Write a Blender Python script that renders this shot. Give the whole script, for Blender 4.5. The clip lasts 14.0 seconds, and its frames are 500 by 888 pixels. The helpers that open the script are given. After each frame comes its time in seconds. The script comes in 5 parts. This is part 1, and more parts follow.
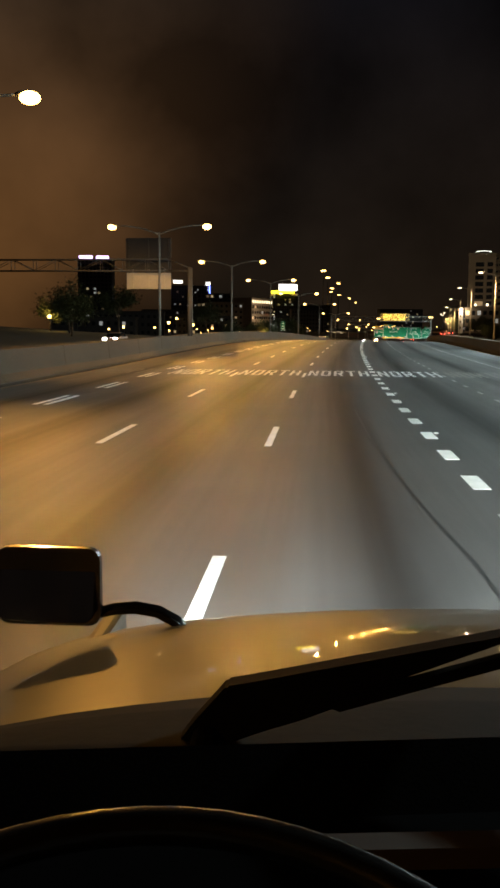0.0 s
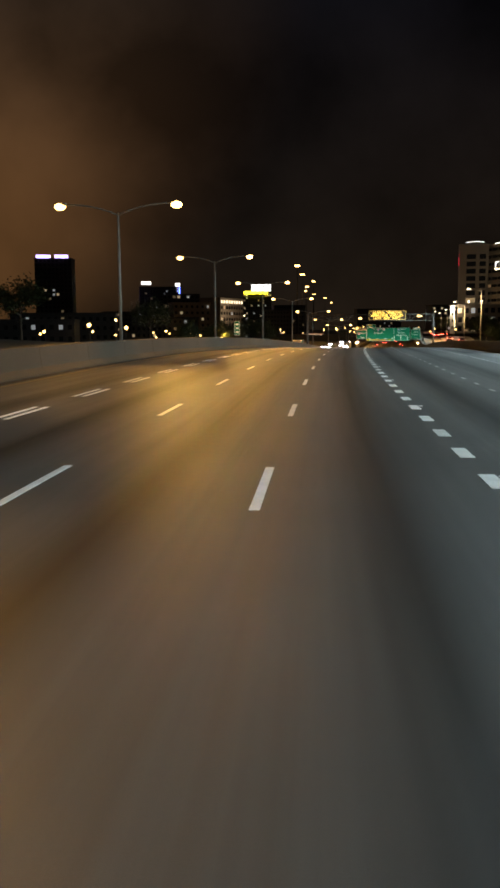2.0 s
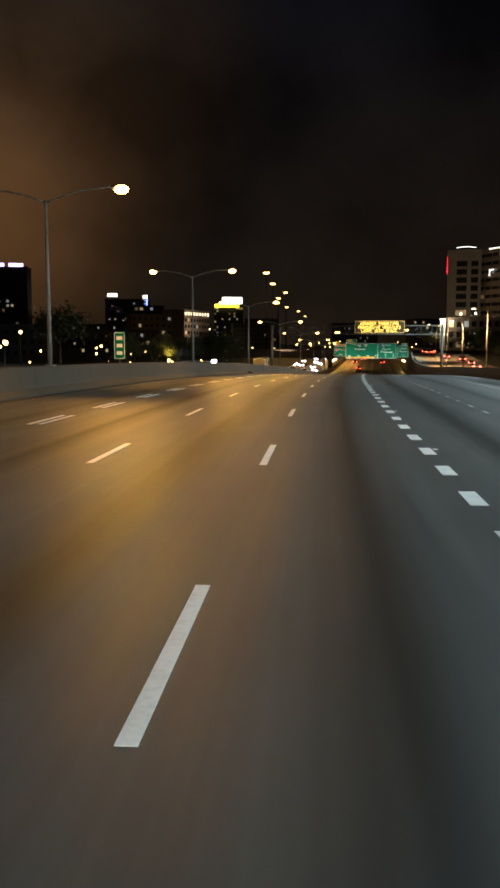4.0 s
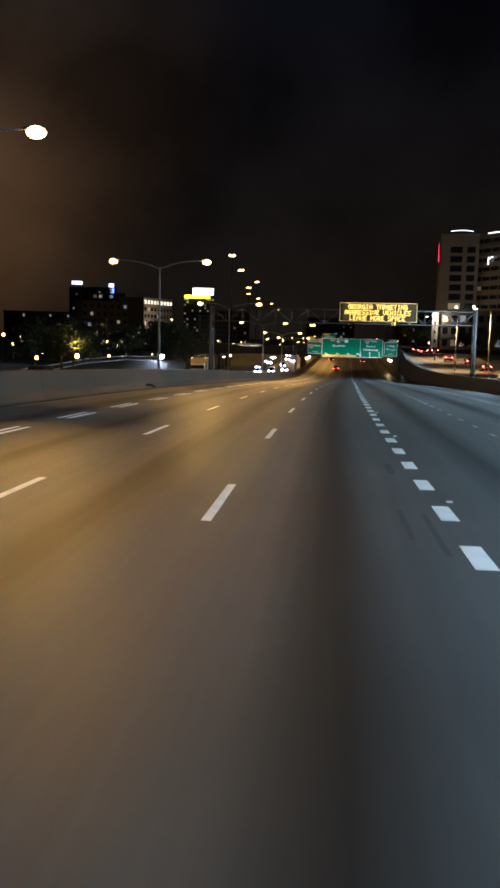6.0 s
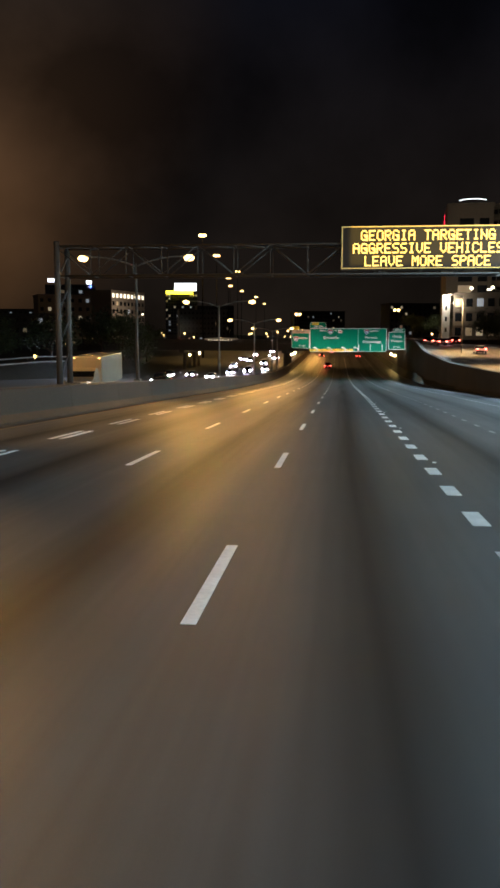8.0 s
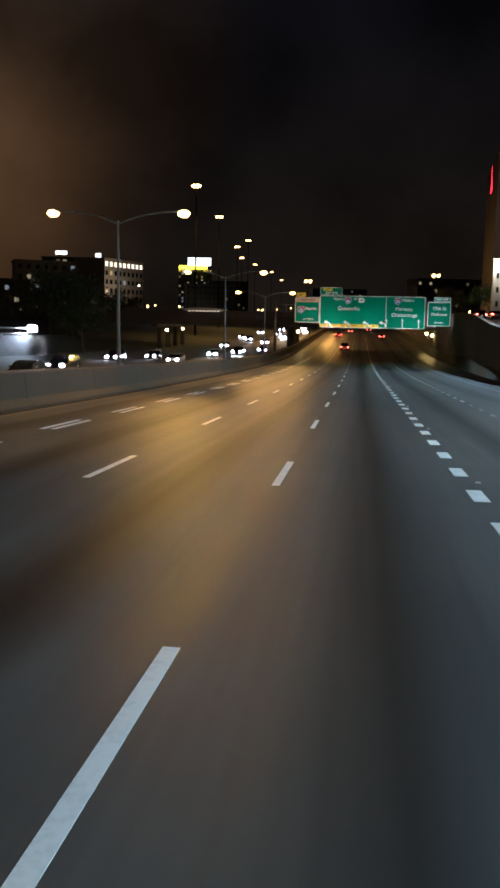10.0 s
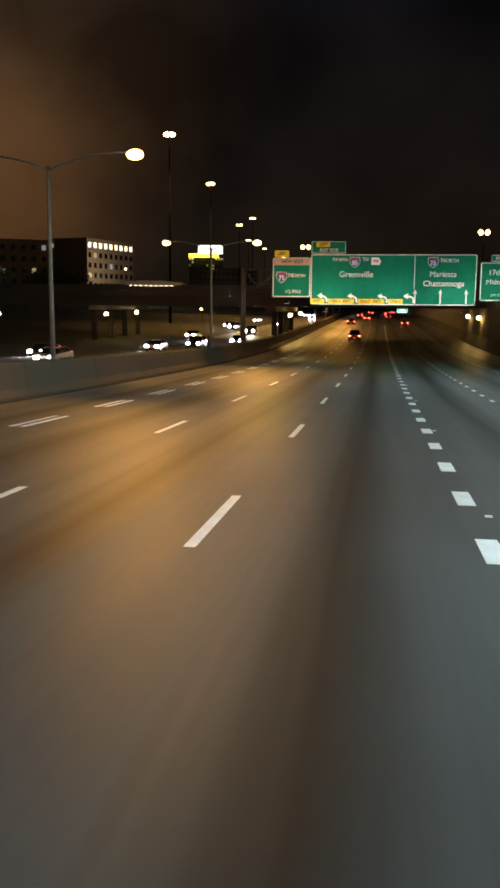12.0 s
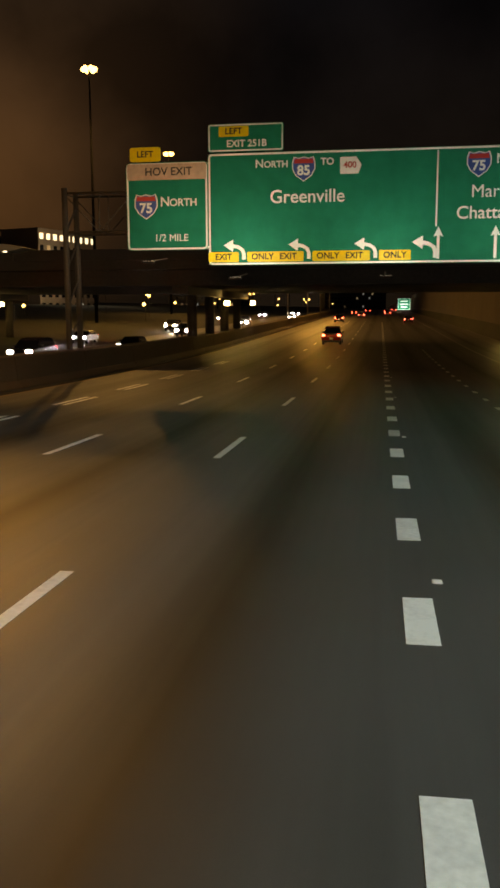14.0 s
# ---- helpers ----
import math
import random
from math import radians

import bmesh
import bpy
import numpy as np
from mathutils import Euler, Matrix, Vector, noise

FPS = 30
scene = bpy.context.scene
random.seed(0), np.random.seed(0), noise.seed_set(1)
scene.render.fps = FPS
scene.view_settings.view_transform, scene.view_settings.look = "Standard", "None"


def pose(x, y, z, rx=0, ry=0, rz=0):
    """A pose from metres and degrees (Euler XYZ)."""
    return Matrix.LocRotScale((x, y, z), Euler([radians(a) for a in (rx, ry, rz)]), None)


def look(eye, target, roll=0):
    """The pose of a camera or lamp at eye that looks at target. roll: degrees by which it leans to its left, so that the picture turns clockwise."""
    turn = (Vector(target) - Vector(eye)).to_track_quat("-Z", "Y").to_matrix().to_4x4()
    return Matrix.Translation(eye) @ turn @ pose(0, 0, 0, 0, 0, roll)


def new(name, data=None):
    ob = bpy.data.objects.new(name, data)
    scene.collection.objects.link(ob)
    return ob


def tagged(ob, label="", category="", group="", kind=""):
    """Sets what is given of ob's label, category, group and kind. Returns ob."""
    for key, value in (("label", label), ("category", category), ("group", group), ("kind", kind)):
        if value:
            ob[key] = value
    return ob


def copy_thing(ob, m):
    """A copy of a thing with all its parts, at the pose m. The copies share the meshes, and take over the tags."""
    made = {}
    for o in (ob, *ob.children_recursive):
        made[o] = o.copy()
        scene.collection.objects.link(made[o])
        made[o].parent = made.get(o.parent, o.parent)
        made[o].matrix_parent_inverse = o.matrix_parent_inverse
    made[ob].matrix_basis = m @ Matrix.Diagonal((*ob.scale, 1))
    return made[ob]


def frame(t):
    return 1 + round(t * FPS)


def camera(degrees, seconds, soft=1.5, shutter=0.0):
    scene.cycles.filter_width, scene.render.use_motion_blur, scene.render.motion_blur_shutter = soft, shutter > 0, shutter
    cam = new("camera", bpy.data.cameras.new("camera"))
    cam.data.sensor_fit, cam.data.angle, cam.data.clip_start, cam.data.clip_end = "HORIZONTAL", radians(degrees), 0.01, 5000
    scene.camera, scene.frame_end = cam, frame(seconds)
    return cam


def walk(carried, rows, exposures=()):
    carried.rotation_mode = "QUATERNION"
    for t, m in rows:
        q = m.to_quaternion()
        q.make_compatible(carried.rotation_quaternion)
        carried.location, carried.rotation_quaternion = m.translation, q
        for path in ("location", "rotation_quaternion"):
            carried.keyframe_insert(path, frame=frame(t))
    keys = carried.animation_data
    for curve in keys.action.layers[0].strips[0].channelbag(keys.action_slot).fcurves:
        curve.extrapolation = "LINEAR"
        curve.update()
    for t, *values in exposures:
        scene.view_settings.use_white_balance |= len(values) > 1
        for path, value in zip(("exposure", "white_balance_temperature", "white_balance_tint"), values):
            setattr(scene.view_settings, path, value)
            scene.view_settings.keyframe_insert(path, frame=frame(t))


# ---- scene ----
cam = camera(32.68, 14.0, soft=2.9)
PATH = [
    (0.0, pose(0.978, -0.000, 2.452, 82.306, -0.423, 4.083)),
    (0.5, pose(1.090, 13.832, 2.470, 82.371, 0.261, 3.564)),
    (1.0, pose(1.273, 27.636, 2.512, 82.381, 0.039, 3.528)),
    (1.5, pose(1.508, 41.414, 2.576, 82.266, -0.169, 2.540)),
    (2.0, pose(1.894, 55.163, 2.661, 82.443, 0.249, 2.433)),
    (2.5, pose(2.403, 68.884, 2.754, 83.091, 1.062, 2.337)),
    (3.0, pose(3.108, 82.569, 2.851, 83.269, 1.083, 1.757)),
    (3.5, pose(3.966, 96.219, 2.953, 83.417, 0.571, 1.252)),
    (4.0, pose(4.929, 109.835, 3.042, 83.385, -0.018, 0.712)),
    (4.5, pose(5.998, 123.415, 3.080, 83.288, -0.626, 0.174)),
    (5.0, pose(7.167, 136.960, 3.066, 83.192, -1.192, -0.338)),
    (5.5, pose(8.432, 150.469, 3.000, 83.099, -1.658, -0.814)),
    (6.0, pose(9.748, 163.943, 2.877, 83.004, -1.296, -0.979)),
    (6.5, pose(11.171, 177.379, 2.691, 83.008, -0.790, -1.233)),
    (7.0, pose(12.595, 190.787, 2.444, 82.935, -0.349, -1.658)),
    (7.5, pose(14.027, 204.171, 2.137, 82.930, 0.065, -1.712)),
    (8.0, pose(15.574, 217.519, 1.782, 82.824, -0.069, -1.696)),
    (8.5, pose(17.301, 230.817, 1.381, 82.471, -0.300, -1.494)),
    (9.0, pose(19.093, 244.078, 0.934, 82.091, -0.540, -1.263)),
    (9.5, pose(20.934, 257.309, 0.449, 81.769, -0.785, -0.844)),
    (10.0, pose(22.777, 270.515, -0.057, 81.489, -1.030, -0.332)),
    (10.5, pose(24.617, 283.694, -0.580, 81.226, -1.270, 0.151)),
    (11.0, pose(26.559, 296.832, -1.123, 81.058, -1.484, 0.388)),
    (11.5, pose(28.552, 309.937, -1.668, 81.037, -1.292, 0.599)),
    (12.0, pose(30.574, 323.013, -2.197, 80.945, -0.555, 0.969)),
    (12.5, pose(32.589, 336.063, -2.710, 81.119, -0.438, 1.222)),
    (13.0, pose(34.575, 349.092, -3.205, 81.046, -0.645, 1.326)),
    (13.5, pose(36.572, 362.093, -3.663, 81.134, -0.238, 1.436)),
    (14.0, pose(38.544, 375.072, -4.072, 81.171, 0.209, 1.032)),
]
walk(cam, PATH, [(0.0, 0.6, 7600, 10), (1.5, 0.5, 7000, 10), (3.0, 0.5, 7300, 10), (5.5, 0.35, 6000, 10), (6.5, 0.22, 5600, 10), (8.0, 0.45, 6100, 10), (10.5, 0.3, 5800, 10), (11.0, 0.55, 6500, 10), (12.0, 0.55, 7000, 10), (12.5, 0.4, 7200, 10), (13.5, 0.25, 7700, 10), (14.0, 0.1, 8600, 10)])

# ---- night sky, its faint glow, and a warm patch for lamp glare ----
world = bpy.data.worlds.new("night_sky")
scene.world = world
world.use_nodes = True
wn, wl = world.node_tree.nodes, world.node_tree.links
wbg = wn["Background"]
w_co = wn.new("ShaderNodeTexCoord")
w_sep = wn.new("ShaderNodeSeparateXYZ")
w_ramp = wn.new("ShaderNodeValToRGB")
wl.new(w_co.outputs["Generated"], w_sep.inputs[0])
wl.new(w_sep.outputs["Z"], w_ramp.inputs[0])
w_cloud = wn.new("ShaderNodeTexNoise")
w_cloud.inputs["Scale"].default_value, w_cloud.inputs["Detail"].default_value = 3.2, 6
wl.new(w_co.outputs["Generated"], w_cloud.inputs["Vector"])
w_thick = wn.new("ShaderNodeMapRange")
for w_i, w_v in enumerate((0.38, 0.68, 0.55, 1.9)):
    w_thick.inputs[w_i + 1].default_value = w_v
wl.new(w_cloud.outputs["Fac"], w_thick.inputs[0])
w_mix = wn.new("ShaderNodeMix")
w_mix.data_type, w_mix.blend_type = "RGBA", "MULTIPLY"
w_mix.inputs["Factor"].default_value = 1.0
wl.new(w_ramp.outputs[0], w_mix.inputs[6])
wl.new(w_thick.outputs[0], w_mix.inputs[7])
# warm patch high on the left, coloured in to stand for lamp glare
w_glare = wn.new("ShaderNodeVectorMath")
w_glare.operation = "DOT_PRODUCT"
w_glare.inputs[1].default_value = (-0.52, 0.77, 0.38)
wl.new(w_co.outputs["Generated"], w_glare.inputs[0])
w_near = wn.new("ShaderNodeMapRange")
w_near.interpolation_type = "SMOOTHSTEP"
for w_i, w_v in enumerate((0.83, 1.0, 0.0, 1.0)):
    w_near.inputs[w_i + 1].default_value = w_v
wl.new(w_glare.outputs["Value"], w_near.inputs[0])
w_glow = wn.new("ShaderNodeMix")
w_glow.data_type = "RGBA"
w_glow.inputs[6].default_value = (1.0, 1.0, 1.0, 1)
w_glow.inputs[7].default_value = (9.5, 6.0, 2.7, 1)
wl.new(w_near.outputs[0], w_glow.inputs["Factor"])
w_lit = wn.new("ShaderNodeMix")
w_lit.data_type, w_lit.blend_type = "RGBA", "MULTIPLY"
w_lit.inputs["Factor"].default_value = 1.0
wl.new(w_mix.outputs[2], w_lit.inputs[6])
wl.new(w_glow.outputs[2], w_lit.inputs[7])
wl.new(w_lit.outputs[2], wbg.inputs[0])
w_ramp.color_ramp.elements[0].position = 0.0
w_ramp.color_ramp.elements[0].color = (0.0080, 0.0056, 0.0038, 1)
w_ramp.color_ramp.elements[1].position = 0.4
w_ramp.color_ramp.elements[1].color = (0.0012, 0.0016, 0.0030, 1)
wbg.inputs[1].default_value = 1.0

# ---- the road's line: heading and grade along its length ----
KNOTS = [-100, 0, 50, 100, 150, 200, 250, 300, 350, 400, 440, 470, 600, 900]
HEADING = [0, 0, -0.03315, -0.05901, -0.08749, -0.11947, -0.13577, -0.13373, -0.13209, -0.13205, -0.13191, -0.13191, -0.13191, -0.13191]
GRADE = [0, 0, 0.00646, 0.00767, -0.00638, -0.02334, -0.03617, -0.04165, -0.0372, -0.02306, -0.003, 0.012, 0.0115, 0.004]
S_TAB = np.arange(-100.0, 1700.0, 1.0)
T_TAB = np.interp(S_TAB, KNOTS, HEADING)
G_TAB = np.interp(S_TAB, KNOTS, GRADE)
X_TAB, Y_TAB, Z_TAB = np.cumsum(-np.sin(T_TAB)), np.cumsum(np.cos(T_TAB) * np.cos(G_TAB)), np.cumsum(np.sin(G_TAB))
X_TAB, Y_TAB, Z_TAB = X_TAB - X_TAB[100], Y_TAB - Y_TAB[100], Z_TAB - Z_TAB[100]


def along(s, lat=0.0, h=0.0):
    """A place s metres down the road, lat metres to its side, h metres over it."""
    th = np.interp(s, S_TAB, T_TAB)
    return Vector((np.interp(s, S_TAB, X_TAB) + lat * math.cos(th), np.interp(s, S_TAB, Y_TAB) + lat * math.sin(th), np.interp(s, S_TAB, Z_TAB) + h))


def stand(s, lat=0.0, h=0.0, turn=0.0, lean=False):
    """A pose on the road: y runs down the road, turned by some degrees; leaning with the grade where asked."""
    th = np.interp(s, S_TAB, T_TAB)
    gr = np.interp(s, S_TAB, G_TAB) if lean else 0.0
    return Matrix.Translation(along(s, lat, h)) @ Matrix.Rotation(th + radians(turn), 4, "Z") @ Matrix.Rotation(gr, 4, "X")


# ---- materials ----
def material(name, base, rough=0.6, metal=0.0, spread=0.25, grain=8.0, stain=0.6, bump=0.15, emit=None, power=0.0, spec=0.5, by_piece=0.0):
    m = bpy.data.materials.new(name)
    m.use_nodes = True
    nt = m.node_tree
    b = nt.nodes["Principled BSDF"]
    b.inputs["Roughness"].default_value = rough
    b.inputs["Metallic"].default_value = metal
    b.inputs["Specular IOR Level"].default_value = spec
    co = nt.nodes.new("ShaderNodeTexCoord")
    n1 = nt.nodes.new("ShaderNodeTexNoise")
    n1.inputs["Scale"].default_value, n1.inputs["Detail"].default_value = grain, 6
    n2 = nt.nodes.new("ShaderNodeTexNoise")
    n2.inputs["Scale"].default_value, n2.inputs["Detail"].default_value = stain, 4
    nt.links.new(co.outputs["Object"], n1.inputs["Vector"])
    nt.links.new(co.outputs["Object"], n2.inputs["Vector"])
    add = nt.nodes.new("ShaderNodeMath")
    add.operation = "MULTIPLY_ADD"
    add.inputs[1].default_value, add.inputs[2].default_value = 0.5, 0.0
    nt.links.new(n1.outputs["Fac"], add.inputs[0])
    mix = nt.nodes.new("ShaderNodeMath")
    mix.operation = "MULTIPLY_ADD"
    mix.inputs[1].default_value = 0.5
    nt.links.new(n2.outputs["Fac"], mix.inputs[0])
    nt.links.new(add.outputs[0], mix.inputs[2])
    last = mix
    if by_piece:
        info = nt.nodes.new("ShaderNodeObjectInfo")
        pm = nt.nodes.new("ShaderNodeMath")
        pm.operation = "MULTIPLY_ADD"
        pm.inputs[1].default_value = by_piece
        nt.links.new(info.outputs["Random"], pm.inputs[0])
        nt.links.new(mix.outputs[0], pm.inputs[2])
        last = pm
    ramp = nt.nodes.new("ShaderNodeValToRGB")
    ramp.color_ramp.elements[0].position, ramp.color_ramp.elements[1].position = 0.3, 0.72
    ramp.color_ramp.elements[0].color = (*[c * (1 - spread) for c in base], 1)
    ramp.color_ramp.elements[1].color = (*[min(1, c * (1 + spread)) for c in base], 1)
    nt.links.new(last.outputs[0], ramp.inputs[0])
    nt.links.new(ramp.outputs[0], b.inputs["Base Color"])
    if bump:
        bp = nt.nodes.new("ShaderNodeBump")
        bp.inputs["Strength"].default_value, bp.inputs["Distance"].default_value = bump, 0.02
        nt.links.new(n1.outputs["Fac"], bp.inputs["Height"])
        nt.links.new(bp.outputs[0], b.inputs["Normal"])
    if emit:
        b.inputs["Emission Color"].default_value = (*emit, 1)
        b.inputs["Emission Strength"].default_value = power
    return m


def lamp_glass(name, colour, power, sampled=False):
    m = bpy.data.materials.new(name)
    m.use_nodes = True
    b = m.node_tree.nodes["Principled BSDF"]
    b.inputs["Base Color"].default_value = (*colour, 1)
    b.inputs["Roughness"].default_value = 0.3
    b.inputs["Emission Color"].default_value = (*colour, 1)
    b.inputs["Emission Strength"].default_value = power
    if not sampled:
        m.cycles.emission_sampling = "NONE"
    return m


def pavement_material(name, base, lanes, oil):
    """Worn pavement: polished wheel tracks, an oil-dark band down the middle of each lane, fine stone and long stains. lanes: (first line, lane width)."""
    m = material(name, base, rough=0.62, spread=0.22, grain=160, stain=0.35, bump=0.12)
    nt = m.node_tree
    b = nt.nodes["Principled BSDF"]
    ramp = next(n for n in nt.nodes if n.type == "VALTORGB")
    uv = nt.nodes.new("ShaderNodeUVMap")
    uv.uv_map = "across"
    sep = nt.nodes.new("ShaderNodeSeparateXYZ")
    nt.links.new(uv.outputs[0], sep.inputs[0])
    stretch = nt.nodes.new("ShaderNodeMapping")
    stretch.inputs["Scale"].default_value = (1.6, 0.03, 1)
    nt.links.new(uv.outputs[0], stretch.inputs[0])
    ns = nt.nodes.new("ShaderNodeTexNoise")
    ns.inputs["Scale"].default_value, ns.inputs["Detail"].default_value = 1.0, 5
    nt.links.new(stretch.outputs[0], ns.inputs["Vector"])

    def op(kind, a, c, d=None):
        n = nt.nodes.new("ShaderNodeMath")
        n.operation = kind
        for i, v in enumerate((a, c, d)):
            if v is None:
                continue
            if isinstance(v, (int, float)):
                n.inputs[i].default_value = v
            else:
                nt.links.new(v, n.inputs[i])
        return n.outputs[0]

    wob = op("MULTIPLY_ADD", ns.outputs["Fac"], 0.5, -0.25)
    lane = op("FRACT", op("DIVIDE", op("SUBTRACT", op("ADD", sep.outputs["X"], wob), lanes[0]), lanes[1]), 0)
    middle = op("SUBTRACT", 1.0, op("MULTIPLY", op("ABSOLUTE", op("SUBTRACT", lane, 0.5), 0), 4.2))
    middle = op("MAXIMUM", op("MINIMUM", middle, 1.0), 0.0)
    dark = op("SUBTRACT", 1.0, op("MULTIPLY", middle, op("MULTIPLY_ADD", ns.outputs["Fac"], oil * 0.8, oil * 0.55)))
    fine = nt.nodes.new("ShaderNodeMapping")
    fine.inputs["Scale"].default_value = (7.0, 0.12, 1)
    nt.links.new(uv.outputs[0], fine.inputs[0])
    nf = nt.nodes.new("ShaderNodeTexNoise")
    nf.inputs["Scale"].default_value, nf.inputs["Detail"].default_value = 1.0, 6
    nt.links.new(fine.outputs[0], nf.inputs["Vector"])
    streak = op("MULTIPLY_ADD", ns.outputs["Fac"], 0.55, op("MULTIPLY_ADD", nf.outputs["Fac"], 0.5, 0.48))
    dark = op("MULTIPLY", dark, streak)
    mul = nt.nodes.new("ShaderNodeMix")
    mul.data_type, mul.blend_type = "RGBA", "MULTIPLY"
    mul.inputs["Factor"].default_value = 1.0
    nt.links.new(ramp.outputs[0], mul.inputs[6])
    nt.links.new(dark, mul.inputs[7])
    nt.links.new(mul.outputs[2], b.inputs["Base Color"])
    rr = op("MULTIPLY_ADD", ns.outputs["Fac"], 0.25, 0.38)
    nt.links.new(rr, b.inputs["Roughness"])
    return m


M_ROAD = pavement_material("worn_pavement", (0.082, 0.081, 0.079), (0.0, 3.6), 0.9)
M_ROAD_OPP = pavement_material("worn_pavement_opposite", (0.12, 0.115, 0.105), (-31.4, 3.6), 0.5)
M_RAMP = pavement_material("ramp_concrete", (0.24, 0.19, 0.13), (20.0, 3.6), 0.3)
M_PAINT = material("worn_white_road_paint", (0.80, 0.80, 0.78), rough=0.5, spread=0.22, grain=14, stain=2.0, bump=0.2, by_piece=0.25)
M_YELLOW = material("worn_yellow_road_paint", (0.24, 0.16, 0.05), rough=0.5, spread=0.3, grain=12, stain=1.5, bump=0.2)
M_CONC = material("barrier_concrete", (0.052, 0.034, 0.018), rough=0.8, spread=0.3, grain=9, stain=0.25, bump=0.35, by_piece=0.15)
M_WALLC = material("retaining_wall_concrete", (0.075, 0.058, 0.042), rough=0.85, spread=0.3, grain=5, stain=0.18, bump=0.4, by_piece=0.15)
M_FOOTSTRIP = material("dark_foot_strip", (0.022, 0.018, 0.014), rough=0.95, spread=0.5, grain=3.0, stain=0.4, bump=0.3)
M_SOIL = material("dark_verge_soil", (0.035, 0.036, 0.022), rough=0.95, spread=0.5, grain=1.2, stain=0.05, bump=0.6)
M_STEEL = material("galvanised_steel", (0.09, 0.082, 0.072), rough=0.65, metal=0.3, spread=0.2, grain=7, stain=0.8, bump=0.05)
M_DARKMETAL = material("dark_painted_metal", (0.03, 0.03, 0.032), rough=0.5, metal=0.3, spread=0.3, grain=9, bump=0.05)
M_GREEN = material("green_sign_sheeting", (0.002, 0.175, 0.105), rough=0.6, spread=0.16, grain=1.5, stain=0.4, bump=0.02, spec=0.1)
M_WHITE = material("white_sign_sheeting", (0.78, 0.79, 0.78), rough=0.4, spread=0.08, grain=4, stain=1, bump=0.02)
M_SIGNYEL = material("yellow_sign_sheeting", (0.74, 0.55, 0.02), rough=0.4, spread=0.12, grain=4, stain=1, bump=0.02)
M_SIGNBLUE = material("blue_shield_sheeting", (0.02, 0.07, 0.30), rough=0.4, spread=0.1, grain=4, stain=1, bump=0.02)
M_SIGNRED = material("red_shield_sheeting", (0.45, 0.03, 0.03), rough=0.4, spread=0.1, grain=4, stain=1, bump=0.02)
M_BLACK = material("black_sign_paint", (0.012, 0.012, 0.012), rough=0.5, spread=0.2, bump=0.02)
M_ALU = material("bare_aluminium_back", (0.45, 0.45, 0.44), rough=0.5, metal=0.6, spread=0.15, bump=0.03)
M_SODIUM = lamp_glass("sodium_lamp_lens", (1.0, 0.60, 0.19), 6.0)
M_LED = lamp_glass("pale_lamp_lens", (1.0, 0.84, 0.58), 4)


# ---- building helpers ----
def mesh_of(bm, name, mat, smooth=False):
    me = bpy.data.meshes.new(name)
    bm.normal_update()
    bm.to_mesh(me)
    bm.free()
    for x in (mat if isinstance(mat, (list, tuple)) else [mat]):
        me.materials.append(x)
    if smooth:
        for f in me.polygons:
            f.use_smooth = True
    return me


def part(name, bm, mat, parent=None, label="", m=None, smooth=False):
    ob = new(name, mesh_of(bm, name, mat, smooth))
    if parent is not None:
        ob.parent = parent
    if m is not None:
        ob.matrix_basis = m
    if label:
        ob["label"] = label
    return ob


def again(name, me, parent, m):
    ob = new(name, me)
    ob.parent = parent
    ob.matrix_basis = m
    return ob


def thing(name, m, label, category, group="", kind=""):
    ob = new(name)
    ob.matrix_basis = m
    return tagged(ob, label, category, group, kind)


def box(x0, x1, y0, y1, z0, z1, bevel=0.0, bm=None):
    own = bm is None
    bm = bm or bmesh.new()
    r = bmesh.ops.create_cube(bm, size=1, matrix=Matrix.LocRotScale(((x0 + x1) / 2, (y0 + y1) / 2, (z0 + z1) / 2), None, (x1 - x0, y1 - y0, z1 - z0)))
    if bevel:
        es = list({e for v in r["verts"] for e in v.link_edges})
        bmesh.ops.bevel(bm, geom=es, offset=bevel, segments=2, affect="EDGES", profile=0.6)
    return bm


def rod(a, b, r0, r1=None, seg=10, bm=None):
    a, b = Vector(a), Vector(b)
    bm = bm or bmesh.new()
    q = (b - a).to_track_quat("Z", "Y").to_matrix().to_4x4()
    bmesh.ops.create_cone(bm, cap_ends=True, segments=seg, radius1=r0, radius2=r0 if r1 is None else r1, depth=(b - a).length, matrix=Matrix.Translation((a + b) / 2) @ q)
    return bm


def prism(profile, x0, x1, axis="x", bm=None):
    """Sweep a closed outline. axis x: outline in (y, z); axis y: outline in (x, z)."""
    bm = bm or bmesh.new()
    at = (lambda u, v, w: (w, u, v)) if axis == "x" else (lambda u, v, w: (u, w, v))
    a = [bm.verts.new(at(u, v, x0)) for u, v in profile]
    b = [bm.verts.new(at(u, v, x1)) for u, v in profile]
    k = len(profile)
    fs = [bm.faces.new(a), bm.faces.new(b[::-1])] + [bm.faces.new((a[i], b[i], b[(i + 1) % k], a[(i + 1) % k])) for i in range(k)]
    bmesh.ops.recalc_face_normals(bm, faces=fs)
    return bm


